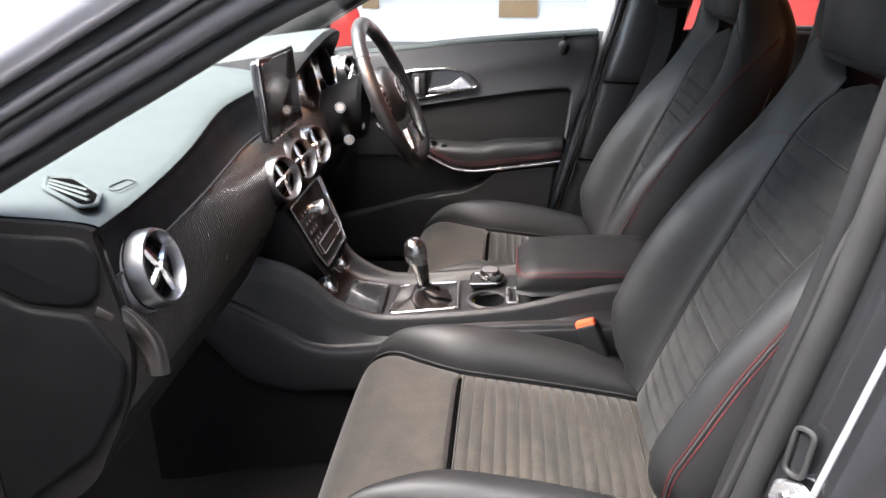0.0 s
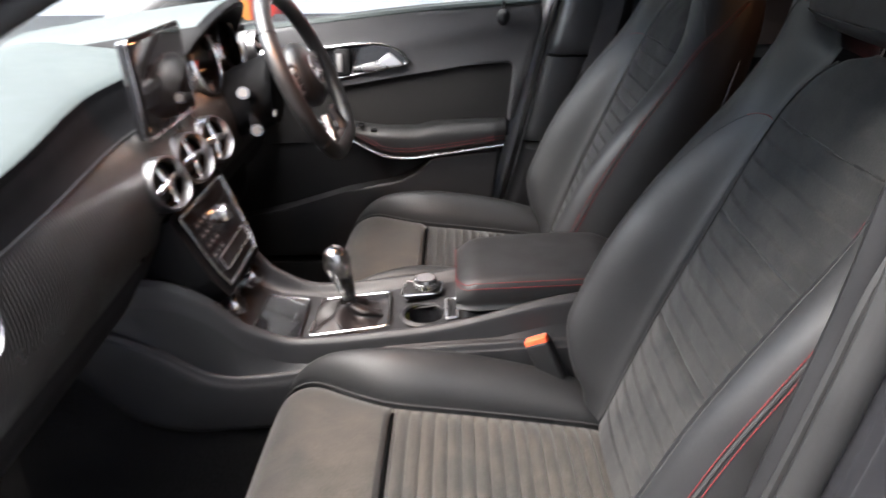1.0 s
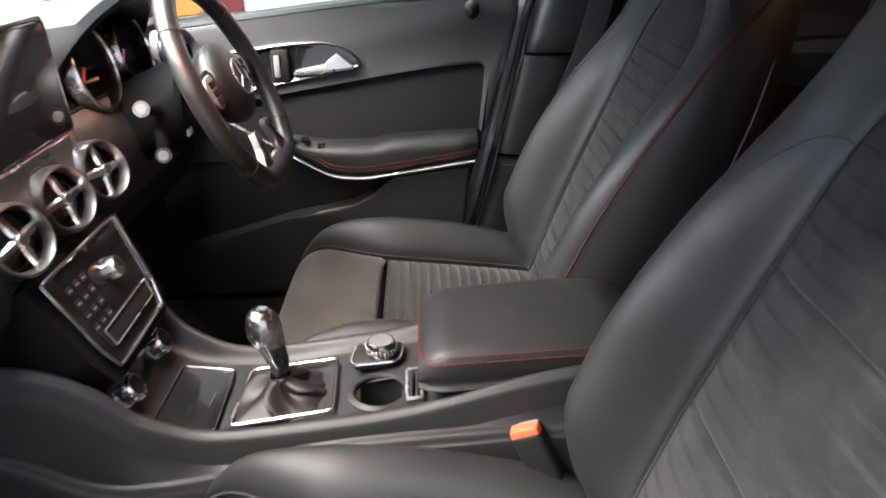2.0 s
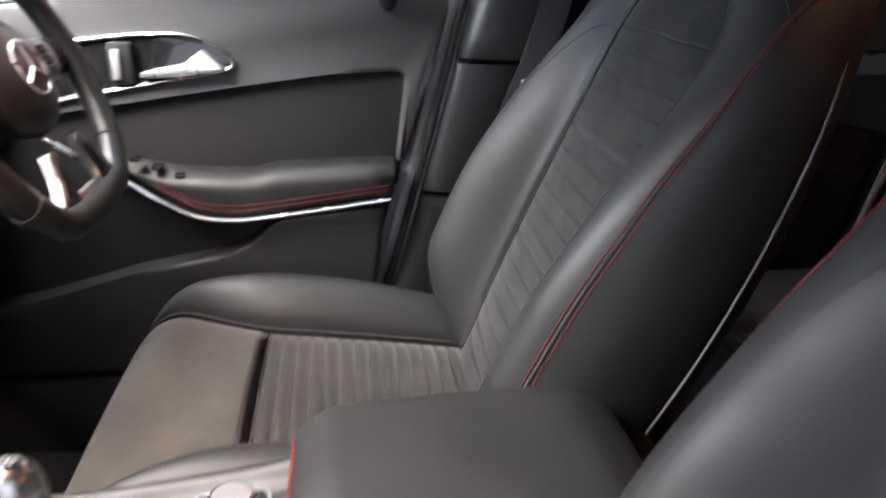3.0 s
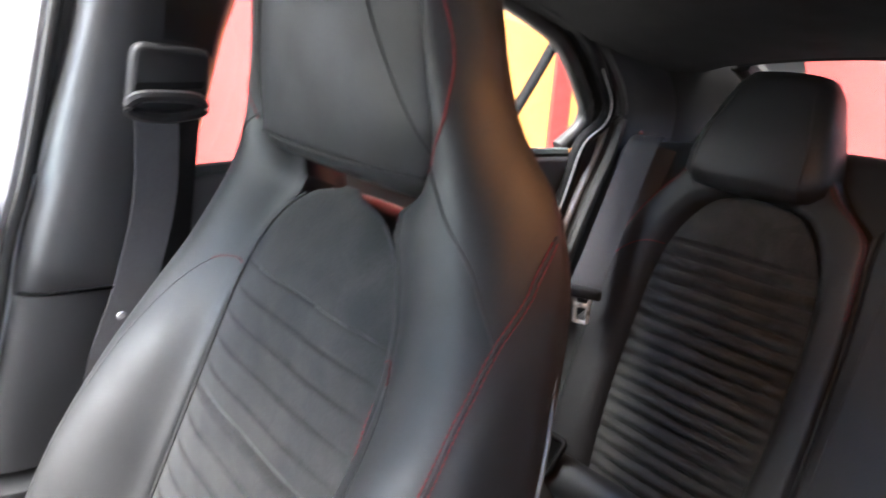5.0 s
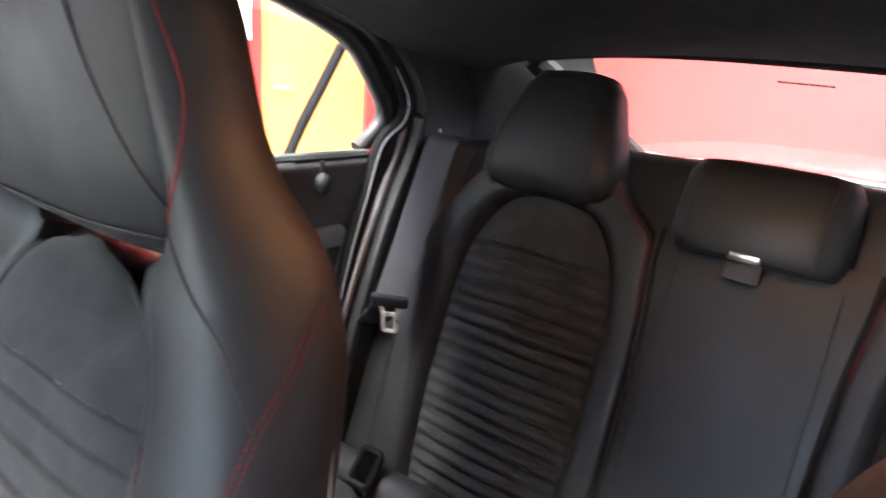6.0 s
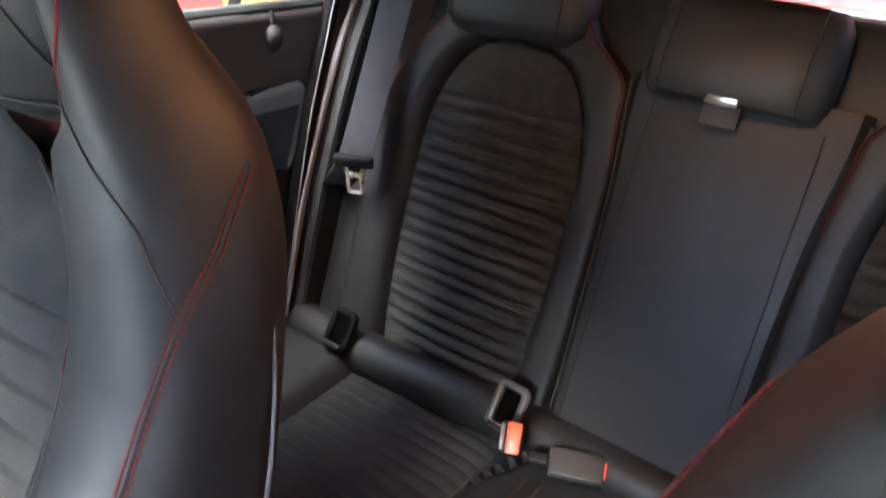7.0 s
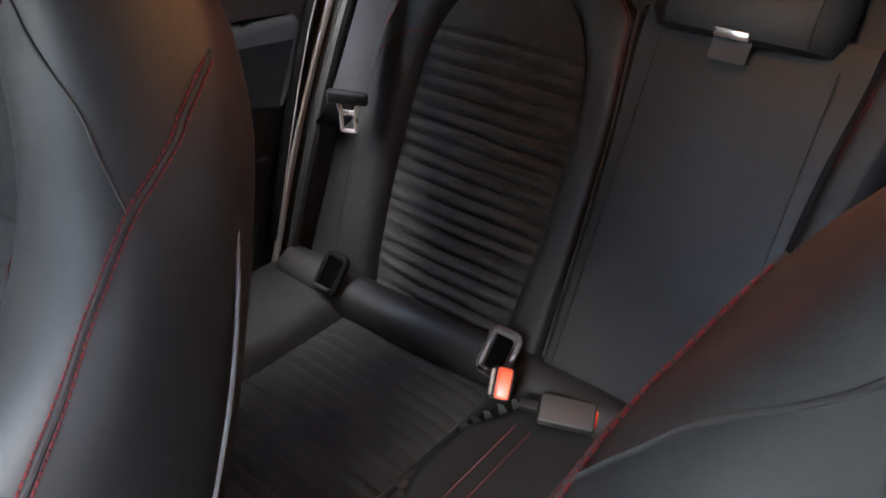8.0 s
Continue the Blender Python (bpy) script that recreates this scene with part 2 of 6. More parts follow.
def tube(points, r, sides=8, closed=False, flat=1.0, up=(0, 0, 1), bm=None):
    """A round or flattened bar along a line."""
    pts = [Vector(p) for p in points]
    rows = []
    n = len(pts)
    for i, p in enumerate(pts):
        a, b = (pts[i - 1] if i or closed else p), (pts[(i + 1) % n] if closed or i + 1 < n else p)
        d = (b - a).normalized()
        u = Vector(up) - d * d.dot(Vector(up))
        if u.length < 1e-4:
            u = d.orthogonal()
        u.normalize()
        v = d.cross(u)
        rows.append([p + r * (math.cos(k * math.tau / sides) * v + flat * math.sin(k * math.tau / sides) * u) for k in range(sides)])
    if closed:
        rows.append(rows[0])
    bm = bm or bmesh.new()
    loft(rows, True, not closed, bm)
    if closed:
        bmesh.ops.remove_doubles(bm, verts=bm.verts, dist=1e-6)
    return bm


def box(x0, x1, y0, y1, z0, z1, bevel=0.004, segs=2, m=None, bm=None):
    """A box with rounded edges."""
    b = bmesh.new()
    bmesh.ops.create_cube(b, size=1, matrix=Matrix.LocRotScale(((x0 + x1) / 2, (y0 + y1) / 2, (z0 + z1) / 2), None, (abs(x1 - x0), abs(y1 - y0), abs(z1 - z0))))
    if bevel:
        bmesh.ops.bevel(b, geom=b.edges[:], offset=bevel, segments=segs, profile=0.5, affect="EDGES")
    if m:
        bmesh.ops.transform(b, matrix=m, verts=b.verts)
    if bm:
        me = bpy.data.meshes.new("join")
        b.to_mesh(me)
        b.free()
        bm.from_mesh(me)
        bpy.data.meshes.remove(me)
        return bm
    return b


def plate(poly, depth, place, bevel=0.004, segs=2):
    """A sheet with an outline in its own plane, thickened by depth and rounded at the front edge; place maps (a, b, c) to the world."""
    b = bmesh.new()
    front = [b.verts.new((p[0], p[1], 0)) for p in poly]
    f = b.faces.new(front)
    r = bmesh.ops.extrude_face_region(b, geom=[f])
    moved = [v for v in r["geom"] if isinstance(v, bmesh.types.BMVert)]
    for v in moved:
        v.co.z = -depth
    b.faces.ensure_lookup_table()
    if bevel:
        edges = [e for e in b.edges if all(abs(v.co.z) < 1e-7 for v in e.verts)]
        bmesh.ops.bevel(b, geom=edges, offset=bevel, segments=segs, profile=0.5, affect="EDGES")
    for v in b.verts:
        v.co = Vector(place(*v.co))
    return b


def lathe(profile, m, steps=32, bm=None):
    """A turned shape: (radius, height) pairs about the z axis of m."""
    rows = [[m @ Vector((r * math.cos(a), r * math.sin(a), h)) for r, h in profile] for a in (k * math.tau / steps for k in range(steps + 1))]
    own = bmesh.new()
    loft(rows, bm=own)
    bmesh.ops.remove_doubles(own, verts=own.verts, dist=1e-6)
    if bm:
        me = bpy.data.meshes.new("join")
        own.to_mesh(me)
        own.free()
        bm.from_mesh(me)
        bpy.data.meshes.remove(me)
        return bm
    return own


def rounded(points, r, steps=5):
    """A polygon with its corners rounded by about r."""
    out, n = [], len(points)
    for i, p in enumerate(points):
        p, a, b = Vector(p), Vector(points[i - 1]), Vector(points[(i + 1) % n])
        da, db = (a - p), (b - p)
        ra, rb = min(r, da.length * 0.48), min(r, db.length * 0.48)
        s, e = p + da.normalized() * ra, p + db.normalized() * rb
        for k in range(steps + 1):
            t = k / steps
            out.append((1 - t) ** 2 * s + 2 * t * (1 - t) * p + t * t * e)
    return [tuple(v) for v in out]


def stitches(line, pitch=0.0062, length=0.0042, r=0.0007):
    """Short thread stitches along a line, as one mesh."""
    bm = bmesh.new()
    pts = [Vector(p) for p in line]
    total, cum = 0.0, [0.0]
    for a, b in zip(pts, pts[1:]):
        total += (b - a).length
        cum.append(total)

    def at(s):
        for k in range(len(pts) - 1):
            if s <= cum[k + 1]:
                return pts[k].lerp(pts[k + 1], (s - cum[k]) / max(1e-9, cum[k + 1] - cum[k]))
        return pts[-1]

    for k in range(int(total / pitch)):
        tube([at(k * pitch), at(k * pitch + length)], r, 5, bm=bm)
    return bm


# ---- front seats ----
REC = radians(22)
INS_H = [(0, 0.130), (0.1, 0.140), (0.2, 0.146), (0.45, 0.143), (0.51, 0.138), (0.55, 0.126), (0.59, 0.098), (0.615, 0.060), (0.63, 0.012)]
INNER = [(0, 0.130), (0.1, 0.140), (0.2, 0.146), (0.45, 0.143), (0.51, 0.138), (0.55, 0.126), (0.59, 0.100), (0.62, 0.080), (0.645, 0.105), (0.68, 0.120), (0.80, 0.105), (0.86, 0.085)]
CREST = [(0, 0.020), (0.05, 0.065), (0.12, 0.096), (0.25, 0.093), (0.37, 0.072), (0.45, 0.050), (0.51, 0.034), (0.56, 0.030), (0.61, 0.034), (0.66, 0.046), (0.72, 0.062), (0.80, 0.074), (0.86, 0.066)]
OUTER = [(0, 0.205), (0.05, 0.245), (0.12, 0.27), (0.3, 0.277), (0.45, 0.270), (0.52, 0.258), (0.575, 0.239), (0.635, 0.212), (0.67, 0.195), (0.70, 0.180), (0.74, 0.166), (0.80, 0.152), (0.86, 0.125)]
BEHIND = [(0, -0.09), (0.3, -0.11), (0.55, -0.095), (0.66, -0.08), (0.75, -0.055), (0.86, -0.02)]


def seat_point(yc, u, w, n, foot):
    """World place of a point of a backrest: u across, w up along it, n out of it towards the front."""
    if foot[2] == REC and w > 0.66:
        n += 0.045 * ((w - 0.66) / 0.16) ** 1.5
    return Vector((foot[0] + w * math.sin(foot[2]) - n * math.cos(foot[2]), yc + u, foot[1] + w * math.cos(foot[2]) + n * math.sin(foot[2])))


def bolster_section(w, side, T):
    """Closed section of a backrest bolster at height w, as (u, n) pairs, 40 of them."""
    h, c, o, b = spline(T["inner"], w), spline(T["crest"], w), spline(T["outer"], w), spline(T["behind"], w)
    m, k = o - h, spline(T["taper"], w)
    ring = [(h, -0.006), (h + 0.10 * m, 0.22 * c), (h + 0.32 * m, 0.74 * c), (h + 0.57 * m, c), (h + 0.81 * m, 0.84 * c), (o - 0.004, 0.30 * c),
            (o - 0.3 * k, -0.02), (o - 0.008 - 0.8 * k, 0.6 * b), (o - 0.04 - k, b), (h + 0.2 * m - k, b * 0.9)]
    return [(side * p.x, p.y) for p in curve([(a, d, 0) for a, d in ring], 4, True)]


FRONT = dict(taper=[(0, 0.0), (0.48, 0.0), (0.54, -0.005), (0.585, -0.013), (0.62, -0.018), (0.66, -0.017), (0.69, -0.006), (0.74, 0.05), (0.80, 0.085), (0.86, 0.08)], ins=INS_H, inner=INNER, crest=CREST, outer=OUTER, behind=BEHIND, top=0.86)


def bolster(yc, side, T, foot, rows=44):
    return [[seat_point(yc, u, w, n, foot) for u, n in bolster_section(w, side, T)] for w in (T["top"] * k / rows for k in range(rows + 1))]


def on_bolster(yc, side, T, foot, w, s, lift=0.001):
    """A place on a bolster's skin: w up it, s from 0 (inner groove) to 1 round its section."""
    sec = bolster_section(w, side, T)
    k = s * len(sec)
    a, b = sec[int(k) % len(sec)], sec[(int(k) + 1) % len(sec)]
    f = k - int(k)
    u, n = a[0] + (b[0] - a[0]) * f, a[1] + (b[1] - a[1]) * f
    d = Vector((b[1] - a[1], -(b[0] - a[0]))) * -side
    if d.length > 0:
        d.normalize()
    return seat_point(yc, u + d.x * lift, w, n + d.y * lift, foot)


def ribs(w, start, end, pitch, height, deep=(), crisp=0.45, ledge=False):
    """Relief of a ribbed panel along w: rounded ribs, or bands that swell upwards to a small ledge."""
    if not start < w < end:
        return 0.0
    if ledge:
        f = (w - start) / pitch % 1.0
        v = height * (f / 0.88 if f < 0.88 else (1 - f) / 0.12) - height
    else:
        v = height * abs(math.sin(math.pi * (w - start) / pitch)) ** crisp - height
    for d in deep:
        v -= 0.006 * math.exp(-(((w - d) / 0.004) ** 2))
    return v


def backrest_insert(yc, T, foot, w0, w1, pitch, rib, deep=(), bulge=0.012, depth=0.0032, crisp=0.45, ledge=False):
    rows = []
    for i in range(401):
        w = w0 + (w1 - w0) * i / 400
        h = spline(T["ins"], w)
        row = []
        for j in range(-10, 11):
            u = h * j / 10
            edge = 1 - (abs(j) / 10) ** 4
            n = bulge * edge * min(1, (w1 - w) / 0.05) ** 0.5 + ribs(w + 0.0005 * math.sin(u * 50 + w * 9), rib[0], rib[1], pitch, depth, deep, crisp, ledge) * edge ** 0.5
            n += 0.0004 * edge * math.sin(u * 95 + 3 * math.sin(w * 31)) * math.sin(w * 53 + 2 * math.sin(u * 40))
            row.append(seat_point(yc, u, w, n, foot))
        rows.append(row)
    return loft(rows)


def rib_seams(yc, T, foot, rib, pitch, depth, bulge=0.012):
    """The sewn lines in the grooves of a ribbed backrest panel, as one mesh."""
    bm = bmesh.new()
    for k in range(1, int((rib[1] - rib[0]) / pitch) + 1):
        w = rib[0] + k * pitch
        h = spline(T["ins"], w) * 0.985
        tube([seat_point(yc, h * j / 10, w - 0.0005 * math.sin(h * j / 10 * 50 + w * 9), bulge * (1 - (abs(j) / 10) ** 4) - depth * (1 - (abs(j) / 10) ** 4) ** 0.5 + 0.0004, foot) for j in range(-10, 11)], 0.0012, 5, bm=bm)
    return bm


def pillow(yc, foot, shape, seg=28, taper=0.1):
    """A stuffed pad as a lofted stack: rows of (w, half width, front n, back n)."""
    rows = []
    for w, a, f, b in shape:
        row = []
        for k in range(seg):
            t = k * math.tau / seg
            c, s = math.cos(t), math.sin(t)
            u = a * math.copysign(abs(c) ** 0.55, c) * (1 - taper * max(0.0, -s))
            n = (f + b) / 2 + (f - b) / 2 * math.copysign(abs(s) ** 0.6, s)
            row.append(seat_point(yc, u, w, n, foot))
        rows.append(row)
    return loft(rows, True, True)


HEAD = [(0.640, 0.090, 0.035, -0.02), (0.642, 0.120, 0.046, -0.03), (0.652, 0.138, 0.056, -0.035), (0.69, 0.146, 0.070, -0.04), (0.75, 0.148, 0.086, -0.035), (0.80, 0.146, 0.092, -0.025),
        (0.85, 0.132, 0.086, -0.012), (0.875, 0.115, 0.074, 0.0), (0.890, 0.085, 0.058, 0.012), (0.896, 0.04, 0.04, 0.025)]


def on_head(yc, u, w, foot, lift=0.001):
    """A place on the front of the head pad."""
    a = spline([(r[0], r[1]) for r in HEAD], w)
    f, b = spline([(r[0], r[2]) for r in HEAD], w), spline([(r[0], r[3]) for r in HEAD], w)
    c = min(0.999, abs(u) / a) ** (1 / 0.55)
    return seat_point(yc, u, w, (f + b) / 2 + (f - b) / 2 * max(0.0, 1 - c * c) ** 0.3 + lift, foot)


def front_n(u, w):
    """How far forward the skin of bolster and head stands at u, w."""
    best = -0.05
    sec = bolster_section(w, 1, FRONT)
    for a, b in zip(sec, sec[1:]):
        if min(a[0], b[0]) <= u <= max(a[0], b[0]) and abs(b[0] - a[0]) > 1e-6:
            best = max(best, a[1] + (b[1] - a[1]) * (u - a[0]) / (b[0] - a[0]))
    if w > 0.642 and u < spline([(r[0], r[1]) for r in HEAD], w):
        a, f, b = (spline([(r[0], r[k]) for r in HEAD], w) for k in (1, 2, 3))
        c = min(0.999, u / a) ** (1 / 0.55)
        best = max(best, (f + b) / 2 + (f - b) / 2 * max(0.0, 1 - c * c) ** 0.3)
    return best + 0.0003


CUSH_X = [(-0.215, 0.44), (-0.205, 0.50), (-0.185, 0.552), (-0.15, 0.582), (-0.10, 0.594), (0.0, 0.592), (0.15, 0.578), (0.30, 0.560), (0.40, 0.545)]


def cushion_z(x):
    return spline(CUSH_X, x)


def cushion_pad(yc, x0, x1, half, n, relief, drop=0.0):
    rows = []
    for i in range(n + 1):
        x = x0 + (x1 - x0) * i / n
        h = half(x)
        row = []
        for j in range(-12, 13):
            e = abs(j) / 12
            edge = 1 - e**6
            row.append(Vector((x, yc + h * j / 12, cushion_z(x) + 0.008 * (1 - e * e) + relief(x) * edge**0.5 - 0.01 * e**8)))
        rows.append(row)
    return loft(rows)


CUSH_HALF = [(-0.215, 0.236), (-0.19, 0.234), (-0.14, 0.222), (-0.08, 0.190), (-0.02, 0.163), (0.02, 0.155), (0.1, 0.153), (0.4, 0.150)]


def cushion_bolster(yc, side, n=48):
    rows = []
    for i in range(n + 1):
        x = -0.205 + 0.605 * i / n
        z = cushion_z(x)
        c = spline([(-0.205, -0.004), (-0.18, 0.006), (-0.14, 0.024), (-0.08, 0.044), (0.0, 0.056), (0.08, 0.057), (0.17, 0.053), (0.26, 0.042), (0.34, 0.026), (0.4, 0.012)], x)
        h = spline(CUSH_HALF, x) + 0.003
        o = spline([(-0.205, 0.240), (-0.17, 0.250), (-0.1, 0.262), (0.1, 0.268), (0.3, 0.262), (0.4, 0.25)], x)
        m = o - h
        ring = [(h, z - 0.012), (h + 0.10 * m, z + 0.42 * c), (h + 0.36 * m, z + 0.92 * c), (h + 0.68 * m, z + c), (o - 0.006, z + 0.45 * c - 0.006),
                (o, z - 0.05), (o - 0.008, z - 0.11), (o - 0.03, z - 0.16), (h - 0.02, z - 0.15), (h - 0.012, z - 0.08)]
        rows.append([Vector((x, yc + side * p.x, p.y)) for p in curve([(a, b, 0) for a, b in ring], 5, True)])
    return rows


def front_seat(yc, label, panel, slide=(0.0, 0.0)):
    foot = (0.332, 0.575, REC)
    seat = thing("bucket_seat", label, "car seat", "front seats")
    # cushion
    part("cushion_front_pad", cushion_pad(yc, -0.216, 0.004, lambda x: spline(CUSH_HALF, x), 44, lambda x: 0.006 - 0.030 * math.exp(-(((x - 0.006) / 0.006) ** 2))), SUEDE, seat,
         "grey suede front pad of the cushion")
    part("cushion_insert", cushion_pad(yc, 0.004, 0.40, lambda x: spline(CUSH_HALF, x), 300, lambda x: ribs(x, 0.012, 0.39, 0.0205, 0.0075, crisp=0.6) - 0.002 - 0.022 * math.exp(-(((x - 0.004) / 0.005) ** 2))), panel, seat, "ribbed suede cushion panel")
    # shade of the gap drawn as a black tube lying in it
    part("pad_groove_shade", tube([Vector((0.0055, yc + 0.152 * j / 12, cushion_z(0.005) + 0.008 * (1 - (j / 12) ** 2) - 0.009 - 0.01 * (j / 12) ** 8)) for j in range(-12, 13)], 0.0042, 8), HOLLOW_SHADE, seat, "black tube for the shade in the gap between pad and ribbed panel")
    for s in (-1, 1):
        part("cushion_bolster", loft(cushion_bolster(yc, s), True, True), LEATHER, seat)
        line = [Vector((x, yc + s * (spline(CUSH_HALF, x) + 0.002), cushion_z(x) - 0.002)) for x in (-0.19 + 0.02 * k for k in range(29))]
        part("seam", tube(line, 0.0016, 6), THREAD, seat)
    part("seat_base", box(-0.17, 0.42, yc - 0.225, yc + 0.225, 0.32, 0.47, 0.02), PLASTIC, seat)
    for s in (-1, 1):
        part("seat_rail", box(-0.22, 0.46, yc + s * 0.19 - 0.02, yc + s * 0.19 + 0.02, 0.275, 0.325, 0.004), SILVER, seat)
        part("hinge_cover", box(0.27, 0.40, yc + s * 0.262 - 0.012, yc + s * 0.262 + 0.012, 0.42, 0.62, 0.011, 3), PLASTIC, seat)
    # the cushion slides on its rails
    for ob in seat.children:
        ob.location.x, ob.location.z = slide
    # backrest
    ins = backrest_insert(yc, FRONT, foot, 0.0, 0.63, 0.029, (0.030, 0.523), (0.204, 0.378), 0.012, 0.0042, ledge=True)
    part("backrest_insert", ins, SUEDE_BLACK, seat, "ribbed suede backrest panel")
    for s in (-1, 1):
        part("backrest_bolster", loft(bolster(yc, s, FRONT, foot), True, True), LEATHER, seat)
        groove = [seat_point(yc, s * spline(INS_H, w), w, 0.002, foot) for w in (0.01 + 0.0125 * k for k in range(49))]
        part("seam", tube(groove, 0.0018, 6), THREAD, seat)
        # double red seam down the outer face
        track = [(0.0, 0.425), (0.40, 0.428), (0.475, 0.436), (0.515, 0.449), (0.5625, 0.507), (0.60, 0.582), (0.617, 0.605), (0.65, 0.665), (0.68, 0.74)]
        for d in (-0.0088, 0.0088):
            part("red_seam", stitches([on_bolster(yc, s, FRONT, foot, w, spline(track, w) + d) for w in (0.04 + 0.0115 * k for k in range(54))], 0.0050, 0.0036, 0.0007), STITCH, seat, "red stitched seam")
        part("outer_seam", tube([on_bolster(yc, s, FRONT, foot, w, spline(track, w), 0.0) for w in (0.04 + 0.0115 * k for k in range(54))], 0.0019, 6), THREAD, seat)
        if s < 0:
            part("inner_seam", stitches([on_bolster(yc, s, FRONT, foot, w, spline([(0.04, 0.10), (0.30, 0.095), (0.44, 0.07), (0.50, 0.02)], w), 0.0006) for w in (0.04 + 0.0115 * k for k in range(41))], 0.0052, 0.0038, 0.0007), STITCH, seat, "red stitched inner seam")
        path = curve([(0.514, 0.02, 0), (0.518, 0.10, 0), (0.506, 0.18, 0), (0.46, 0.25, 0), (0.38, 0.29, 0), (0.25, 0.31, 0), (0.10, 0.31, 0), (0.03, 0.30, 0)], 6)
        part("shoulder_seam", tube([on_bolster(yc, s, FRONT, foot, p.x, p.y, 0.0) for p in path], 0.0007, 6), THREAD, seat)
        part("shoulder_stitch", stitches([on_bolster(yc, s, FRONT, foot, p.x, p.y, 0.0008) for p in path[:13]], 0.0052, 0.0040, 0.0006), STITCH, seat, "red stitches of the shoulder seam")
        wing = curve([(0.566, 0.505, 0), (0.588, 0.462, 0), (0.607, 0.432, 0), (0.635, 0.352, 0), (0.652, 0.30, 0), (0.668, 0.225, 0)], 8)
        part("wing_seam", tube([on_bolster(yc, s, FRONT, foot, p.x, p.y, 0.0003) for p in wing], 0.0011, 6), THREAD, seat)
        for name, keys, mat in (("wing_seam", [(0.149, 0.660), (0.122, 0.700), (0.095, 0.75), (0.078, 0.80), (0.072, 0.85)], THREAD),
                                ("head_side_seam", [(0.149, 0.660), (0.163, 0.685), (0.164, 0.71), (0.156, 0.75), (0.142, 0.80)], STITCH)):
            part(name, tube([seat_point(yc, s * p.x, p.y, front_n(p.x, p.y), foot) for p in curve([(a, b, 0) for a, b in keys], 8)], 0.0010, 6), mat, seat)
    shell = []
    for k in range(21):
        w = -0.04 + 0.66 * k / 20
        o, b = spline(OUTER, w) - 0.035, spline(BEHIND, w)
        shell.append([seat_point(yc, o * math.sin(a), w, b * 0.55 + (b * 0.62) * math.cos(a), foot) for a in (-math.pi / 2 + math.pi * j / 16 for j in range(17))])
    back = loft(shell)
    part("back_panel", back, PLASTIC, seat)
    part("back_infill", box(-0.13, 0.13, -0.005, 0.005, 0.0, 0.585, 0.004, m=Matrix.Translation(seat_point(yc, 0, 0.0, -0.02, foot)) @ Matrix.Rotation(REC, 4, "Y") @ Matrix.Rotation(math.pi / 2, 4, "Z")), PLASTIC, seat)
    part("neck_bridge", tube([seat_point(yc, u, 0.612 - 0.5 * u * u, -0.045, foot) for u in (-0.12, -0.08, -0.04, 0.0, 0.04, 0.08, 0.12)], 0.024, 12, flat=0.7), LEATHER, seat)
    for s in (-1, 1):
        part("silver_strip", tube([seat_point(yc, s * (spline(OUTER, w) - 0.006), w, spline(BEHIND, w) * 0.66, foot) for w in (0.03 + 0.02 * k for k in range(28))], 0.0016, 6), POSTGREY, seat, "thin silver edge strip of the back panel")
    # head
    part("headrest", pillow(yc, foot, HEAD, 36, 0.5), LEATHER, seat)
    part("head_seam", tube([on_head(yc, 0.142 * math.sin(a), 0.657 - 0.011 * math.cos(a), foot) for a in (-1.5 + 0.15 * k for k in range(21))], 0.0012, 6), THREAD, seat)
    return seat


# ---- the surroundings ----
def slab(name, x0, x1, y0, y1, z0, z1, mat, bevel=0.0):
    ob = part(name, box(x0, x1, y0, y1, z0, z1, bevel), mat, smooth=False)
    ob["kind"] = "structure"
    return ob


tagged(slab("ground", -60, 60, -60, 60, -0.3, 0.0, CONCRETE), "grey concrete hall floor under the car", "ground")
WY = 3.3
FAR = 10.0
tagged(slab("wall_east", -2.36, 1.30, FAR, FAR + 0.2, 0, 4.2, WHITEWALL), "bright white painted wall across the hall", "wall")
tagged(slab("wall_east_front", -14.0, -2.92, FAR, FAR + 0.2, 0, 4.2, WHITEWALL), "white painted wall in front of the car", "wall")
tagged(slab("wall_east_far_red", -2.92, -2.36, FAR - 0.03, FAR + 0.2, 0, 4.2, REDWALL), "red painted strip of the far wall", "wall")
tagged(slab("wall_return", 1.10, 1.30, WY + 0.2, FAR, 0, 4.2, WHITEWALL), "white side wall of the hall", "wall")
for x0, x1 in ((1.10, 2.95), (3.78, 3.94), (4.77, 5.2)):
    tagged(slab("wall_east_red", x0, x1, WY - 0.03, WY + 0.2, 0, 4.2, REDWALL), "red painted wall panel beside the car", "wall")
# two walls out of view, added to hold back low light from this side
tagged(slab("wall_west_front_blocker", -14.0, 0.9, -2.4, -2.2, 0, 3.4, WHITEWALL), "unseen white wall beside the open door, added to hold back side light", "wall")
tagged(slab("wall_west_blocker", 0.9, 5.4, -2.4, -2.2, 0, 2.9, WHITEWALL), "unseen white wall beside the bay, added to hold back side light", "wall")
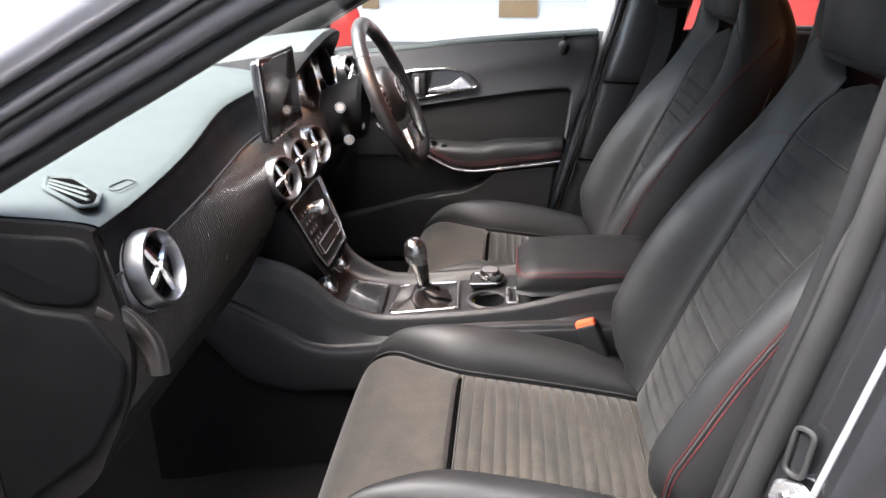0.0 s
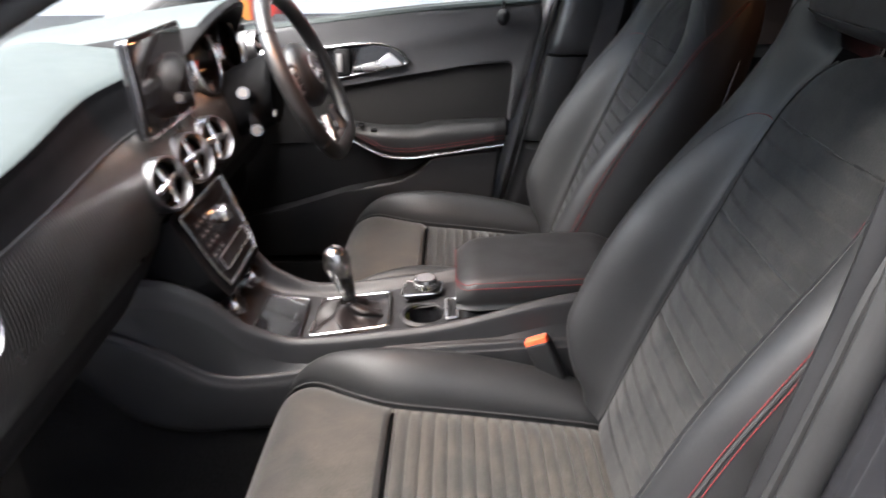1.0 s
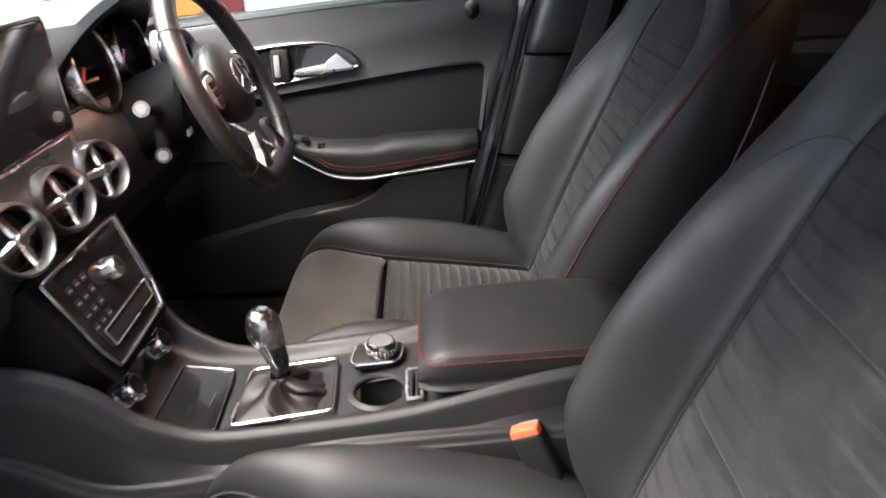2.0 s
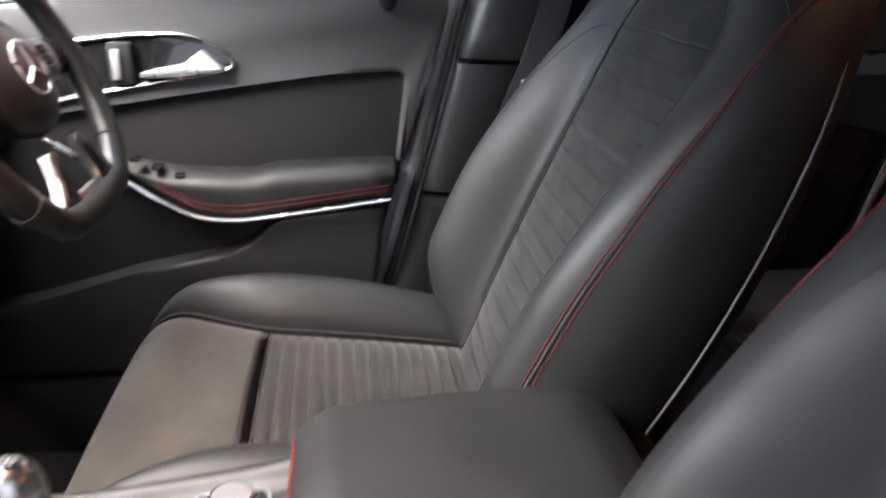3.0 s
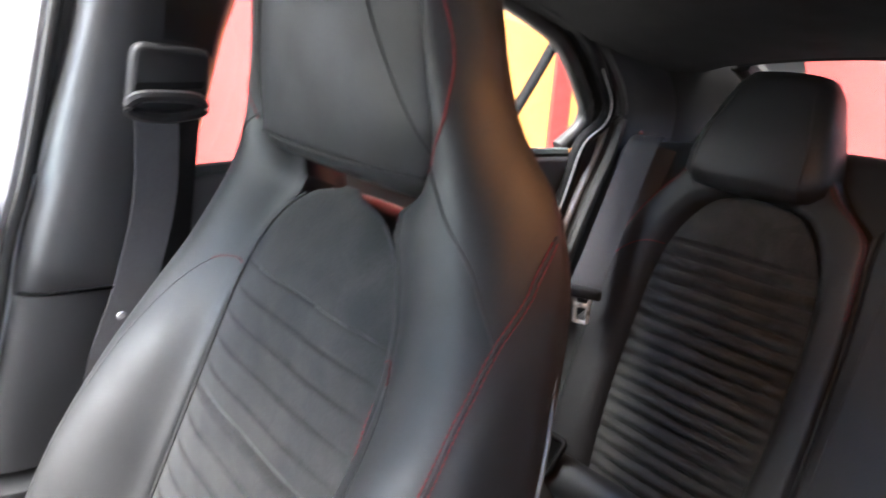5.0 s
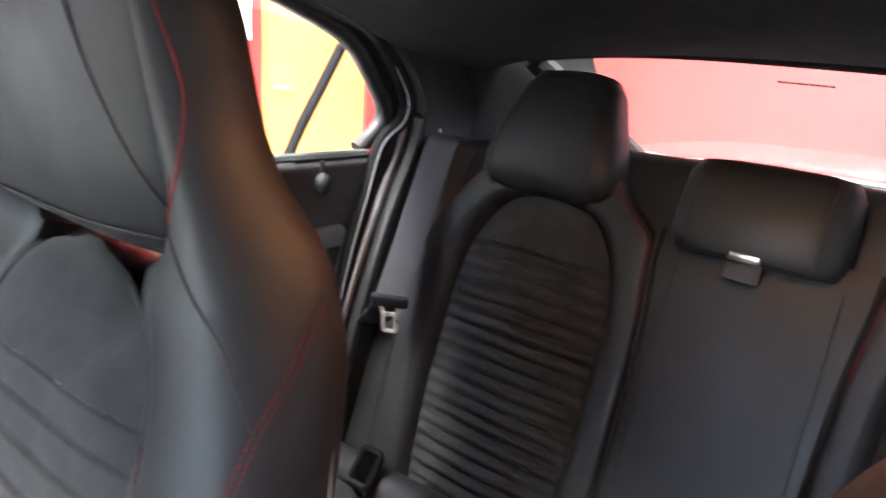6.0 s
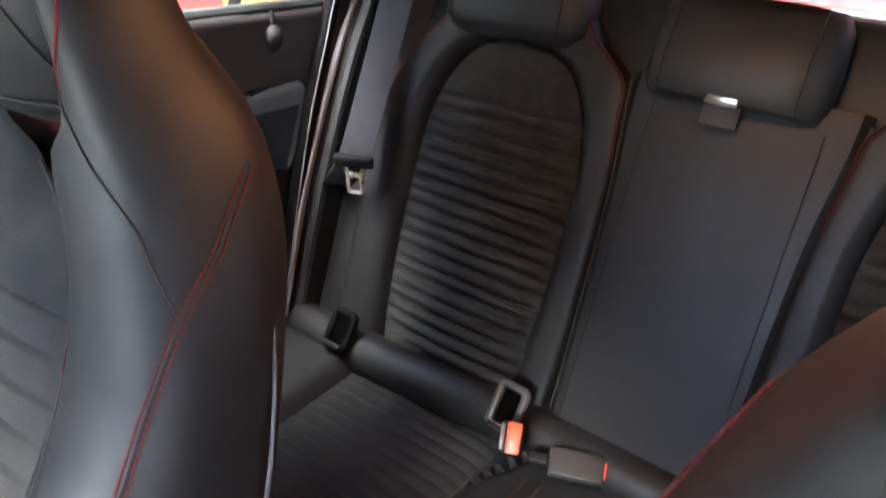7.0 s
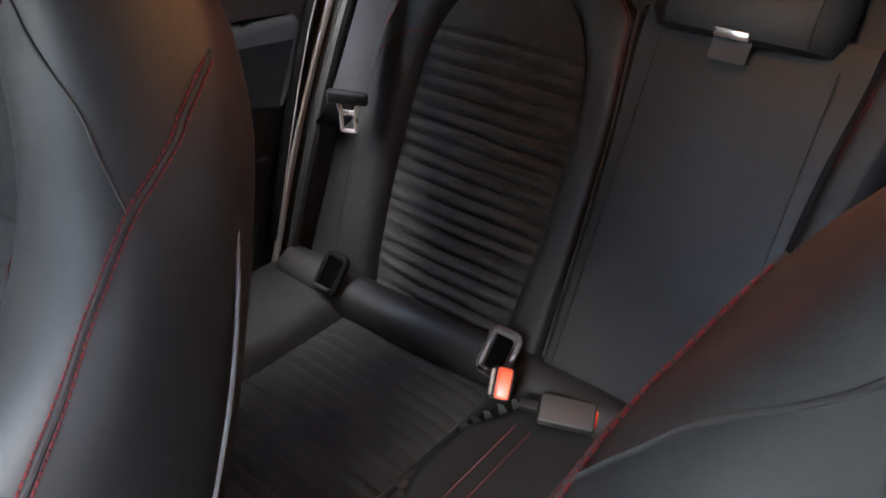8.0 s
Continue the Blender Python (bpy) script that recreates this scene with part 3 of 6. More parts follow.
for x0 in (2.95, 3.94):
    door_y = slab("door_yellow", x0, x0 + 0.83, WY, WY + 0.1, 0, 2.1, YELLOW)
    tagged(door_y, "yellow painted flush door with a steel lever handle", "door")
    tagged(slab("wall_over_door", x0, x0 + 0.83, WY - 0.03, WY + 0.2, 2.1, 4.2, WHITEWALL), "white wall above the yellow door", "wall")
    handle = curve([(x0 + 0.07, WY - 0.05, 0.93), (x0 + 0.11, WY - 0.055, 0.935), (x0 + 0.19, WY - 0.05, 0.93)], 4)
    part("door_handle", tube(handle, 0.01), SILVER, door_y, "steel lever handle")
tagged(part("wall_sign", box(2.76, 2.87, WY - 0.045, WY - 0.03, 1.19, 1.50, 0.002), WHITEWALL), "small plain white sign on the red wall", "sign")
for name, x0, x1, z0, z1, mat, label in (("wall_board", -2.14, -1.89, 0.47, 1.5, CARDBOARD, "tan board fixed to the far white wall"), ("wall_board", -0.12, 0.44, 0.36, 0.60, CARDBOARD, "low tan board fixed to the far white wall"),
                                         ("wall_panel", -1.83, -1.60, 0.60, 1.6, PLASTIC, "dark grey panel fixed to the far white wall")):
    tagged(part(name, box(x0, x1, FAR - 0.05, FAR, z0, z1, 0.004), mat), label, "panel" if mat is PLASTIC else "board")
tagged(slab("wall_south", 5.2, 5.4, -2.4, WY + 0.2, 0, 4.2, REDWALL), "red painted wall behind the car", "wall")
# roofs out of view, added to cut sky light on cabin and walls
tagged(slab("ceiling_hall_shade", -14.0, 1.5, 2.8, FAR + 0.2, 4.2, 4.35, WHITEWALL), "unseen roof beside the car, added to cut sky light", "ceiling")
tagged(slab("ceiling_bay_shade", 1.5, 5.6, -2.4, WY + 0.4, 4.2, 4.35, WHITEWALL), "unseen roof behind the car, added to shade the red walls", "ceiling")


# ---- car body ----
def car_part(name, bm, mat, label, category):
    ob = part(name, bm, mat)
    return tagged(ob, label, category, kind="structure")


def toward_y(y):
    return lambda a, b, c: (a, y + c, b)


car_part("floor", box(-1.0, 1.6, -0.68, 0.68, 0.24, 0.28, 0.0), CARPET, "black carpeted car floor", "floor")
car_part("firewall", box(-1.02, -0.98, -0.72, 0.72, 0.24, 1.0, 0.0), CARPET, "black carpet on the bulkhead under the dashboard", "wall")
for s in (-1, 1):
    car_part("sill", box(-0.8, 1.3, s * 0.725, s * 0.83, 0.16, 0.40, 0.02, 3), PAINT, "grey metallic painted door sill", "sill")
for s in (-1, 1):
    car_part("floor_side", box(-0.95, 1.25, s * 0.665, s * 0.724, 0.25, 0.425, 0.012), CARPET, "black carpet edge of the car floor", "floor")
car_part("rear_panel", box(2.06, 2.12, -0.76, 0.76, 0.18, 1.07, 0.03, 3), PAINT, "grey metallic painted tail of the car", "car body")
car_part("boot_floor", box(1.55, 2.08, -0.74, 0.74, 0.22, 0.26, 0.0), CARPET, "black carpeted boot floor", "floor")
# roof with a dark headliner under it
liner, skin = [], []
for k in range(25):
    x = -0.25 + 1.65 * k / 24
    z = spline([(-0.25, 1.40), (0.2, 1.45), (0.6, 1.445), (1.0, 1.405), (1.4, 1.325)], x)
    half = spline([(-0.25, 0.56), (0.4, 0.60), (1.0, 0.60), (1.4, 0.56)], x)
    liner.append([Vector((x, half * math.sin(a) / math.sin(1.2), z - 0.075 * (1 - math.cos(a)))) for a in (-1.2 + 0.1 * j for j in range(25))])
    skin.append([p + Vector((0, 0, 0.035)) for p in liner[-1]])
for s in (-1, 1):
    rail = [[Vector((r[0].x, s * r[-1].y, r[-1].z)), Vector((r[0].x, s * (r[-1].y + 0.035), r[-1].z - 0.012)), Vector((r[0].x, s * (r[-1].y + 0.07), r[-1].z + 0.02)), Vector((r[0].x, s * (r[-1].y + 0.05), r[-1].z + 0.12))] for r in liner]
    car_part("roof_rail", loft(rail), LINER, "black trim of the roof rail over the doors", "headliner")
car_part("ceiling", loft(liner), LINER, "black fabric headliner of the car", "headliner")
car_part("roof", loft(skin), PAINT, "grey metallic painted car roof", "roof")


def pillar(points, width, thick, y_turn, mat, name, label):
    """A post along a line, flat against the side of the car."""
    return car_part(name, tube(curve(points, 6), width, 12, flat=thick, up=y_turn), mat, label, "pillar")


for s in (-1, 1):
    # windscreen posts, the far one set slightly higher
    up = 0.024 if s > 0 else 0.0
    pillar([(-0.95, s * 0.752, 0.894 + up), (-0.52, s * 0.722, 1.131 + up), (-0.3, s * 0.702, 1.253 + up), (-0.1, s * 0.672, 1.358 + up), (0.2, s * 0.612, 1.466 + up)], 0.031, 0.6, (0, 1, 0), RUBBER, "pillar_seal", "black ribbed rubber seal of the windscreen post")
    pillar([(-0.95, s * 0.730, 0.856 + up), (-0.52, s * 0.700, 1.093 + up), (-0.3, s * 0.680, 1.215 + up), (-0.1, s * 0.650, 1.320 + up), (0.2, s * 0.590, 1.428 + up)], 0.029, 0.8, (0, 1, 0), RUBBER, "pillar_front", "black plastic windscreen post trim")
    line = [(x, y, z + up) for x, y, z in ((-0.95, 0.730, 0.856), (-0.52, 0.700, 1.093), (-0.3, 0.680, 1.215), (-0.1, 0.650, 1.320), (0.2, 0.590, 1.428))]
    if s > 0:
        pillar([(x, y - 0.012, z + 0.004) for x, y, z in line], 0.031, 0.8, (0, 1, 0), LINER, "pillar_lining", "black fabric lining of the windscreen post")
    pillar([(x, s * (y + 0.027), z + 0.001) for x, y, z in line], 0.0125, 1.0, (0, 1, 0), POSTGREY, "pillar_trim", "grey plastic trim band of the windscreen post")
    pillar([(x, s * (y + 0.016), z - 0.026) for x, y, z in line], 0.011, 1.0, (0, 1, 0), RUBBER, "pillar_inner_edge", "black inner edge of the windscreen post")
    pillar([(x, s * (y + 0.040), z + 0.016) for x, y, z in line], 0.006, 1.0, (0, 1, 0), RUBBER, "pillar_groove", "black groove along the windscreen post")
    pillar([(x, s * (y + 0.044), z + 0.031) for x, y, z in line], 0.0062, 1.0, (0, 1, 0), POSTGREY, "pillar_bead", "grey bead along the windscreen post")
    pillar([(-0.95, s * 0.775, 0.935 + up), (-0.52, s * 0.745, 1.172 + up), (-0.3, s * 0.725, 1.294 + up), (-0.1, s * 0.695, 1.399 + up), (0.2, s * 0.635, 1.507 + up), (0.6, s * 0.60, 1.47 + up), (1.0, s * 0.60, 1.44 + up), (1.4, s * 0.58, 1.34 + up)], 0.022, 1.0, (0, 1, 0), PAINT, "pillar_paint", "grey metallic painted windscreen post")


def side_plate(name, poly, y, s, depth, mat, parent, bevel=0.006, label=""):
    """A sheet in the plane of the car's side, its front facing the cabin."""
    return part(name, plate(poly, depth, (lambda a, b, c: (a, s * (y - c), b)), bevel), mat, parent, label)


# ---- driver's door ----
door = thing("door_1", "closed charcoal front car door with armrest and chrome handle", "car door", kind="structure")
base = [(-0.80, 0.98), (-0.245, 1.05), (0.0, 1.078), (0.312, 1.10), (0.318, 1.06), (0.290, 0.956), (0.250, 0.81), (0.195, 0.58), (0.15, 0.42), (-0.80, 0.42)]
side_plate("door_body", base, 0.712, 1, 0.06, PLASTIC, door)
upper = rounded([(-0.80, 1.0), (-0.245, 1.058), (0.0, 1.084), (0.316, 1.108), (0.322, 1.06), (0.294, 0.956), (0.256, 0.812), (0.240, 0.812), (0.254, 0.962), (0.144, 0.957), (-0.01, 0.934), (-0.186, 0.905), (-0.4, 0.87), (-0.80, 0.85)], 0.02, 4)
side_plate("upper_skin", upper, 0.690, 1, 0.03, DOORSKIN, door, 0.010, "charcoal grained upper door skin")
side_plate("insert_panel", [(-0.75, 0.865), (-0.4, 0.885), (-0.186, 0.918), (0.144, 0.97), (0.262, 0.975), (0.245, 0.77), (-0.75, 0.74)], 0.704, 1, 0.02, FABRIC, door, 0.004, "black fabric door insert")
side_plate("pocket", rounded([(0.046, 0.722), (0.222, 0.744), (0.206, 0.60), (0.16, 0.44), (-0.70, 0.44), (-0.70, 0.50), (-0.326, 0.588), (-0.188, 0.630), (-0.040, 0.659), (0.003, 0.682)], 0.018, 4), 0.665, 1, 0.05, CONSOLE, door, 0.008, "dark plastic door pocket")
rows = []
for k in range(41):
    x = -0.21 + 0.445 * k / 40
    top = spline([(-0.21, 0.815), (-0.10, 0.800), (0.0, 0.798), (0.05, 0.808), (0.235, 0.815)], x)
    bot = spline([(-0.21, 0.80), (-0.142, 0.768), (-0.08, 0.740), (-0.02, 0.735), (0.028, 0.740), (0.235, 0.768)], x)
    out = spline([(-0.21, 0.675), (-0.10, 0.648), (0.05, 0.638), (0.20, 0.638), (0.235, 0.652)], x)
    rows.append([Vector((x, p.x, p.y)) for p in curve([(0.71, top + 0.004, 0), (out + 0.025, top + 0.003, 0), (out + 0.004, top - 0.010, 0), (out, (top + bot) / 2, 0), (out + 0.004, bot + 0.004, 0), (out + 0.02, bot - 0.006, 0), (0.71, bot - 0.006, 0)], 5)])
armrest = part("armrest", loft(rows, caps=True), LEATHER, door, "black leather door armrest with red seam")
strip = curve([(-0.30, 0.668, 0.855), (-0.187, 0.655, 0.793), (-0.142, 0.647, 0.766), (-0.08, 0.640, 0.737), (-0.02, 0.637, 0.731), (0.028, 0.635, 0.736), (0.12, 0.635, 0.749), (0.228, 0.637, 0.765)], 6)
part("chrome_strip", tube(strip, 0.0045, 8), CHROME, armrest, "chrome strip under the armrest")
for dz in (0.018, 0.026):
    part("seam", stitches([p + Vector((0, -0.0035 + (0.01 if p.x < -0.1 else 0), dz)) for p in strip[12:]], 0.006, 0.0045, 0.0007), STITCH, armrest, "red stitches")
for x, z in ((-0.169, 0.826), (-0.137, 0.813), (-0.103, 0.799)):
    part("window_switch", box(x - 0.008, x + 0.008, 0.655, 0.676, z - 0.005, z + 0.003, 0.0025, 2), GLOSS, door, "window switch")
bez = rounded([(-0.30, 0.905), (-0.221, 0.921), (-0.006, 0.964), (-0.031, 0.996), (-0.081, 1.013), (-0.162, 1.010), (-0.30, 0.992)], 0.02, 5)
handle_cup = side_plate("handle_recess", bez, 0.6885, 1, 0.01, GLOSS, door, 0.002, "dark recess of the door handle")
part("chrome_frame", tube([(a, 0.686, b) for a, b in bez], 0.0042, 8, closed=True, up=(0, 1, 0)), CHROME, handle_cup, "chrome frame round the door handle")
lever = [(-0.150, 0.945), (-0.09, 0.951), (-0.03, 0.957), (-0.022, 0.963), (-0.045, 0.982), (-0.058, 0.992), (-0.066, 0.984), (-0.085, 0.970), (-0.150, 0.957)]
side_plate("door_lever", rounded(lever, 0.006, 3), 0.672, 1, 0.014, SILVER, door, 0.004, "satin silver door lever")
part("lever_mount", box(-0.195, -0.158, 0.674, 0.688, 0.936, 1.000, 0.005), PLASTIC, door)
part("memory_panel", box(-0.188, -0.176, 0.670, 0.676, 0.945, 0.99, 0.002), GREYTRIM, door)
LOCK_PIN = [(0.0, 0.034), (0.0035, 0.033), (0.0042, 0.014), (0.010, 0.011), (0.0150, 0.004), (0.0158, -0.006), (0.0125, -0.017), (0.006, -0.024), (0.0, -0.026)]
part("lock_pin", lathe(LOCK_PIN, Matrix.Translation((0.224, 0.686, 1.078)), 16), PLASTIC, door, "black lock pin")
belt_line = [(-0.80, 0.70, 1.003), (-0.245, 0.70, 1.061), (0.0, 0.70, 1.087), (0.316, 0.70, 1.111)]
part("belt_edge", tube(curve(belt_line, 5), 0.010, 8), DASH, door, "grey edge of the door top")
part("window_seal", tube(curve([p if i else p for i, p in enumerate([(-0.80, 0.722, 1.006), (-0.245, 0.722, 1.064), (0.0, 0.722, 1.09), (0.316, 0.722, 1.114)])], 5), 0.008, 8), RUBBER, door)

pane = part("pane", loft([[Vector((x, 0.728 - 0.10 * k / 6, z0 + (z1 - z0) * k / 6)) for k in range(7)] for x, z0, z1 in ((-0.78, 1.0, 1.01), (-0.5, 1.03, 1.15), (-0.25, 1.055, 1.27), (0.0, 1.08, 1.37), (0.316, 1.108, 1.40))]), CLEAR, door, "clear window pane")
pane.visible_shadow = False

# ---- middle posts with belts ----
POST = [(0.155, 0.40), (0.225, 0.58), (0.268, 0.74), (0.318, 0.955), (0.336, 1.04), (0.365, 1.14), (0.42, 1.40)]
POST_FRONT = [(z, x + 0.010) for x, z in POST]
POST_REAR = [(0.40, 0.45), (0.75, 0.472), (0.98, 0.522), (1.118, 0.540), (1.20, 0.562), (1.308, 0.592), (1.40, 0.63)]


def post_cover(z0, z1, inward, dx, s, lip=0.02, front=0.0, back=0.0, rows=24):
    """A moulded cover of the middle post between two heights, standing inward of its side by a depth and rounded at its edges."""
    skin = []
    for k in range(rows + 1):
        z = z0 + (z1 - z0) * k / rows
        q = min(1.0, max(0.0, (z - z0) / lip), max(0.0, (z1 - z) / lip))
        d = inward * math.sqrt(max(0.0, 1 - (1 - q) ** 2))
        f, r = spline(POST_FRONT, z) + front + dx, spline(POST_REAR, z) - back + dx
        m = r - f
        line = [(f, 0.0), (f + 0.004, 0.35 * d), (f + 0.014, 0.72 * d), (f + 0.036, 0.97 * d), (f + 0.5 * m, 1.04 * d), (r - 0.030, 0.98 * d), (r - 0.010, 0.74 * d), (r - 0.002, 0.35 * d), (r, 0.0)]
        skin.append([Vector((p.x, s * (0.712 - p.y), z)) for p in curve([(a, b, 0) for a, b in line], 4)])
    return loft(skin)


for s in (1, -1):
    dx = 0 if s > 0 else 0.085
    post_line = [(x + dx, z) for x, z in POST]
    post = tagged(side_plate("pillar_middle", [(x + dx, z) for x, z in [(0.17, 0.40), (0.232, 0.58), (0.275, 0.74), (0.325, 0.955), (0.343, 1.04), (0.372, 1.14), (0.42, 1.36), (0.62, 1.36), (0.575, 1.246), (0.54, 1.10), (0.53, 0.98), (0.47, 0.75), (0.45, 0.40)]], 0.711 if s > 0 else 0.706, s, 0.05 if s > 0 else 0.012, PLASTIC, None, 0.003),
                  "charcoal plastic trim of the middle car post", "pillar", kind="structure")
    part("door_seal", tube(curve([(x, s * 0.704, z) for x, z in post_line], 6), 0.007, 8, flat=0.8, up=(0, 1, 0)), RUBBER, post, "black rubber door seal")
    part("frame_edge", tube(curve([(x + (-0.014 if s > 0 else 0.012), s * 0.716, z) for x, z in post_line], 6), 0.010, 8), FRAME if s > 0 else PAINT, post, "grey painted edge of the door frame")
    part("post_upper_cover", post_cover(0.968, 1.385, 0.046, dx, s, 0.030), PILLAR, post, "smooth charcoal upper post cover")
    part("post_middle_cover", post_cover(0.752, 0.985, 0.026, dx, s, 0.010), PILLAR, post, "smooth charcoal middle post cover")
    part("post_lower_cover", post_cover(0.40, 0.756, 0.040, dx, s, 0.010), PILLAR, post, "charcoal lower post cover")

belt = thing("seat_belt", "black front seat belt hanging from the middle post", "seat belt")
strap = [(0.488, 0.655, 1.21), (0.482, 0.650, 1.10), (0.458, 0.648, 1.0), (0.42, 0.655, 0.88), (0.40, 0.66, 0.7), (0.38, 0.66, 0.5)]
rows = []
for p in curve(strap, 6):
    rows.append([p + Vector((-0.024, 0.0, 0.0)), p + Vector((0.024, -0.002, 0.0)), p + Vector((0.024, 0.0, 0.0)), p + Vector((-0.024, 0.002, 0.0))])
part("strap", loft(rows, True, True), WEBBING, belt)
guide = part("belt_guide", plate(rounded([(0.452, 1.186), (0.545, 1.190), (0.553, 1.262), (0.463, 1.268)], 0.016), 0.030, lambda a, b, c: (a, 0.650 - c, b), 0.009, 3), SOFT, belt, "black belt guide")
part("guide_slot", plate(rounded([(0.462, 1.214), (0.538, 1.218), (0.541, 1.226), (0.464, 1.223)], 0.003), 0.001, lambda a, b, c: (a, 0.6488 - c, b), 0.0), LINER, guide)
part("belt_channel", plate(rounded([(0.506, 1.185), (0.540, 1.185), (0.520, 0.985), (0.478, 0.975)], 0.008), 0.004, lambda a, b, c: (a, 0.6615 - c, b), 0.001), LINER, belt, "dark channel behind the strap")
part("guide_ring", tube(curve([(0.456, 0.643, 1.193), (0.461, 0.640, 1.207), (0.49, 0.638, 1.210), (0.528, 0.640, 1.207), (0.535, 0.643, 1.193), (0.49, 0.640, 1.186)], 5, True), 0.007, 8, closed=True), SOFT, guide)
part("belt_stop", lathe([(0, 0.003), (0.004, 0.0025), (0.005, 0), (0, 0)], Matrix.Translation((0.437, 0.646, 0.955)) @ Matrix.Rotation(math.pi / 2, 4, "X"), 12), GREYTRIM, belt)

edge_a = [(0.330, 1.115), (0.324, 1.06), (0.296, 0.956), (0.256, 0.81), (0.200, 0.58), (0.155, 0.42)]
edge_b = [(0.362, 1.115), (0.345, 1.06), (0.318, 0.956), (0.283, 0.81), (0.232, 0.58), (0.175, 0.42)]
part("shut_face", loft([[Vector((a[0] - 0.012, 0.722, a[1])), Vector((a[0] * 0.6 + b[0] * 0.4, 0.714, a[1])), Vector((b[0] + 0.012, 0.7055, b[1]))] for a, b in zip(edge_a, edge_b)]), FRAME, bpy.data.objects["pillar_middle"], "pale grey painted shut face of the post")

part("belt_anchor", tube(curve([(0.345, 0.60, 0.585), (0.315, 0.605, 0.570), (0.285, 0.61, 0.552)], 4), 0.012, 8, flat=0.35), GREYTRIM, belt, "grey metal belt anchor")

# passenger's side: painted frame of the open doorway
doorway = thing("door_frame", "grey painted frame of the open front doorway with black seal", "door frame", kind="structure")
jamb = [(0.30, 0.40), (0.355, 0.724), (0.392, 0.90), (0.417, 1.021), (0.442, 1.186), (0.47, 1.36)]
part("seal", tube(curve([(x + 0.012, -0.715, z) for x, z in jamb], 6), 0.017, 10, flat=0.8, up=(0, 1, 0)), RUBBER, doorway, "black rubber seal")
part("inner_trim", tube(curve([(x + 0.005, -0.690, z) for x, z in jamb], 6), 0.018, 10, flat=0.8, up=(0, 1, 0)), PLASTIC, doorway)
rows = []
for x, _, z in curve([(x, 0, z) for x, z in jamb], 6):
    rows.append([Vector(p) for p in curve([(x + 0.022, -0.715, z), (x + 0.028, -0.745, z), (x + 0.042, -0.765, z), (x + 0.060, -0.785, z), (x + 0.10, -0.79, z), (x + 0.17, -0.78, z)], 4)])
# highlight along the ridge comes from the paler PAINT
part("jamb_ridge", tube([r[9] + Vector((0.001, -0.001, 0)) for r in rows], 0.0042, 8), PAINT, doorway, "jamb ridge, its highlight put into a paler paint")
part("painted_jamb", loft(rows), JAMB, doorway, "grey metallic painted door jamb, toned darker for shade")
jm = Matrix.Translation((0.400, -0.756, 0.838)) @ Matrix(((0.56, 0.15, -0.81, 0), (-0.81, 0.11, -0.56, 0), (0.02, 0.98, 0.18, 0), (0, 0, 0, 1)))
pocket = rounded([(-0.011, -0.030), (0.011, -0.030), (0.011, 0.024), (-0.011, 0.024)], 0.009)
# the pressed pocket's shadow drawn as a dark ring
part("pocket_shadow", tube([jm @ Vector((a, b, 0.002)) for a, b in pocket], 0.0032, 8, closed=True), RUBBER, doorway, "dark ring for the shadow in the pressed pocket")
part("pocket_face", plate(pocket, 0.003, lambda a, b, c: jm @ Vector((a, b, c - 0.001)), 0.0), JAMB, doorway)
striker = part("striker", plate(rounded([(-0.018, -0.070), (0.026, -0.070), (0.030, -0.042), (0.012, -0.034), (-0.016, -0.044)], 0.006), 0.006, lambda a, b, c: jm @ Vector((a, b, c + 0.004)), 0.002), SILVER, doorway, "steel door striker plate")
part("striker_bolt", lathe([(0, 0.009), (0.004, 0.009), (0.0055, 0.007), (0.0055, 0.003)], jm @ Matrix.Translation((0.0, -0.056, 0.0)), 12), CHROME, striker)
part("striker_loop", tube([jm @ Vector(q) for q in ((0.014, -0.064, 0.004), (0.014, -0.064, 0.022), (0.014, -0.048, 0.022), (0.014, -0.048, 0.004))], 0.0034, 8), CHROME, striker)


# ---- dashboard ----
EDGE = [(-0.95, 1.00), (-0.72, 1.050), (-0.52, 1.053), (-0.386, 1.047), (-0.371, 1.032), (-0.366, 1.002), (-0.356, 0.945), (-0.352, 0.890), (-0.366, 0.825), (-0.400, 0.755), (-0.45, 0.68), (-0.62, 0.56)]
MID = [(-0.95, 1.03), (-0.74, 1.085), (-0.58, 1.086), (-0.450, 1.072), (-0.431, 1.050), (-0.414, 1.010), (-0.372, 0.975), (-0.350, 0.930), (-0.356, 0.862), (-0.392, 0.785), (-0.43, 0.72), (-0.55, 0.60)]


def dash_section(y):
    k = spline([(-0.72, 0.0), (-0.60, 0.05), (-0.40, 0.35), (-0.15, 0.95), (0.0, 1.0), (0.72, 0.75)], y)
    return curve([(a[0] + (b[0] - a[0]) * k, y, a[1] + (b[1] - a[1]) * k) for a, b in zip(EDGE, MID)], 5)


dash = thing("dashboard", "dark dashboard with a grey top pad and carbon-weave trim band", "dashboard")
ys = [-0.695 + 1.395 * k / 60 for k in range(61)]
sections = [dash_section(y) for y in ys]
# pad and brow colours carry the lit top and the shaded face
for name, a, b, mat, label in (("top_pad", 0, 17, DASH, "dashboard top, windscreen sheen put into its pale grey"), ("brow", 17, 27, BROW, "upper dashboard face, shade put into its black"), ("trim_band", 27, 42, CARBON, "carbon-weave trim band"), ("lower_panel", 42, 55, PLASTIC, "black lower dashboard")):
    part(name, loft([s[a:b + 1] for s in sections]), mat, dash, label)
part("band_edge", tube([s[27] + Vector((0.001, 0, 0.001)) for s in sections], 0.0022, 6), SOFT, dash)
part("end_cap", plate([(p.x, p.z) for p in sections[0]], 0.01, toward_y(-0.700), 0.0), CARPET, dash)
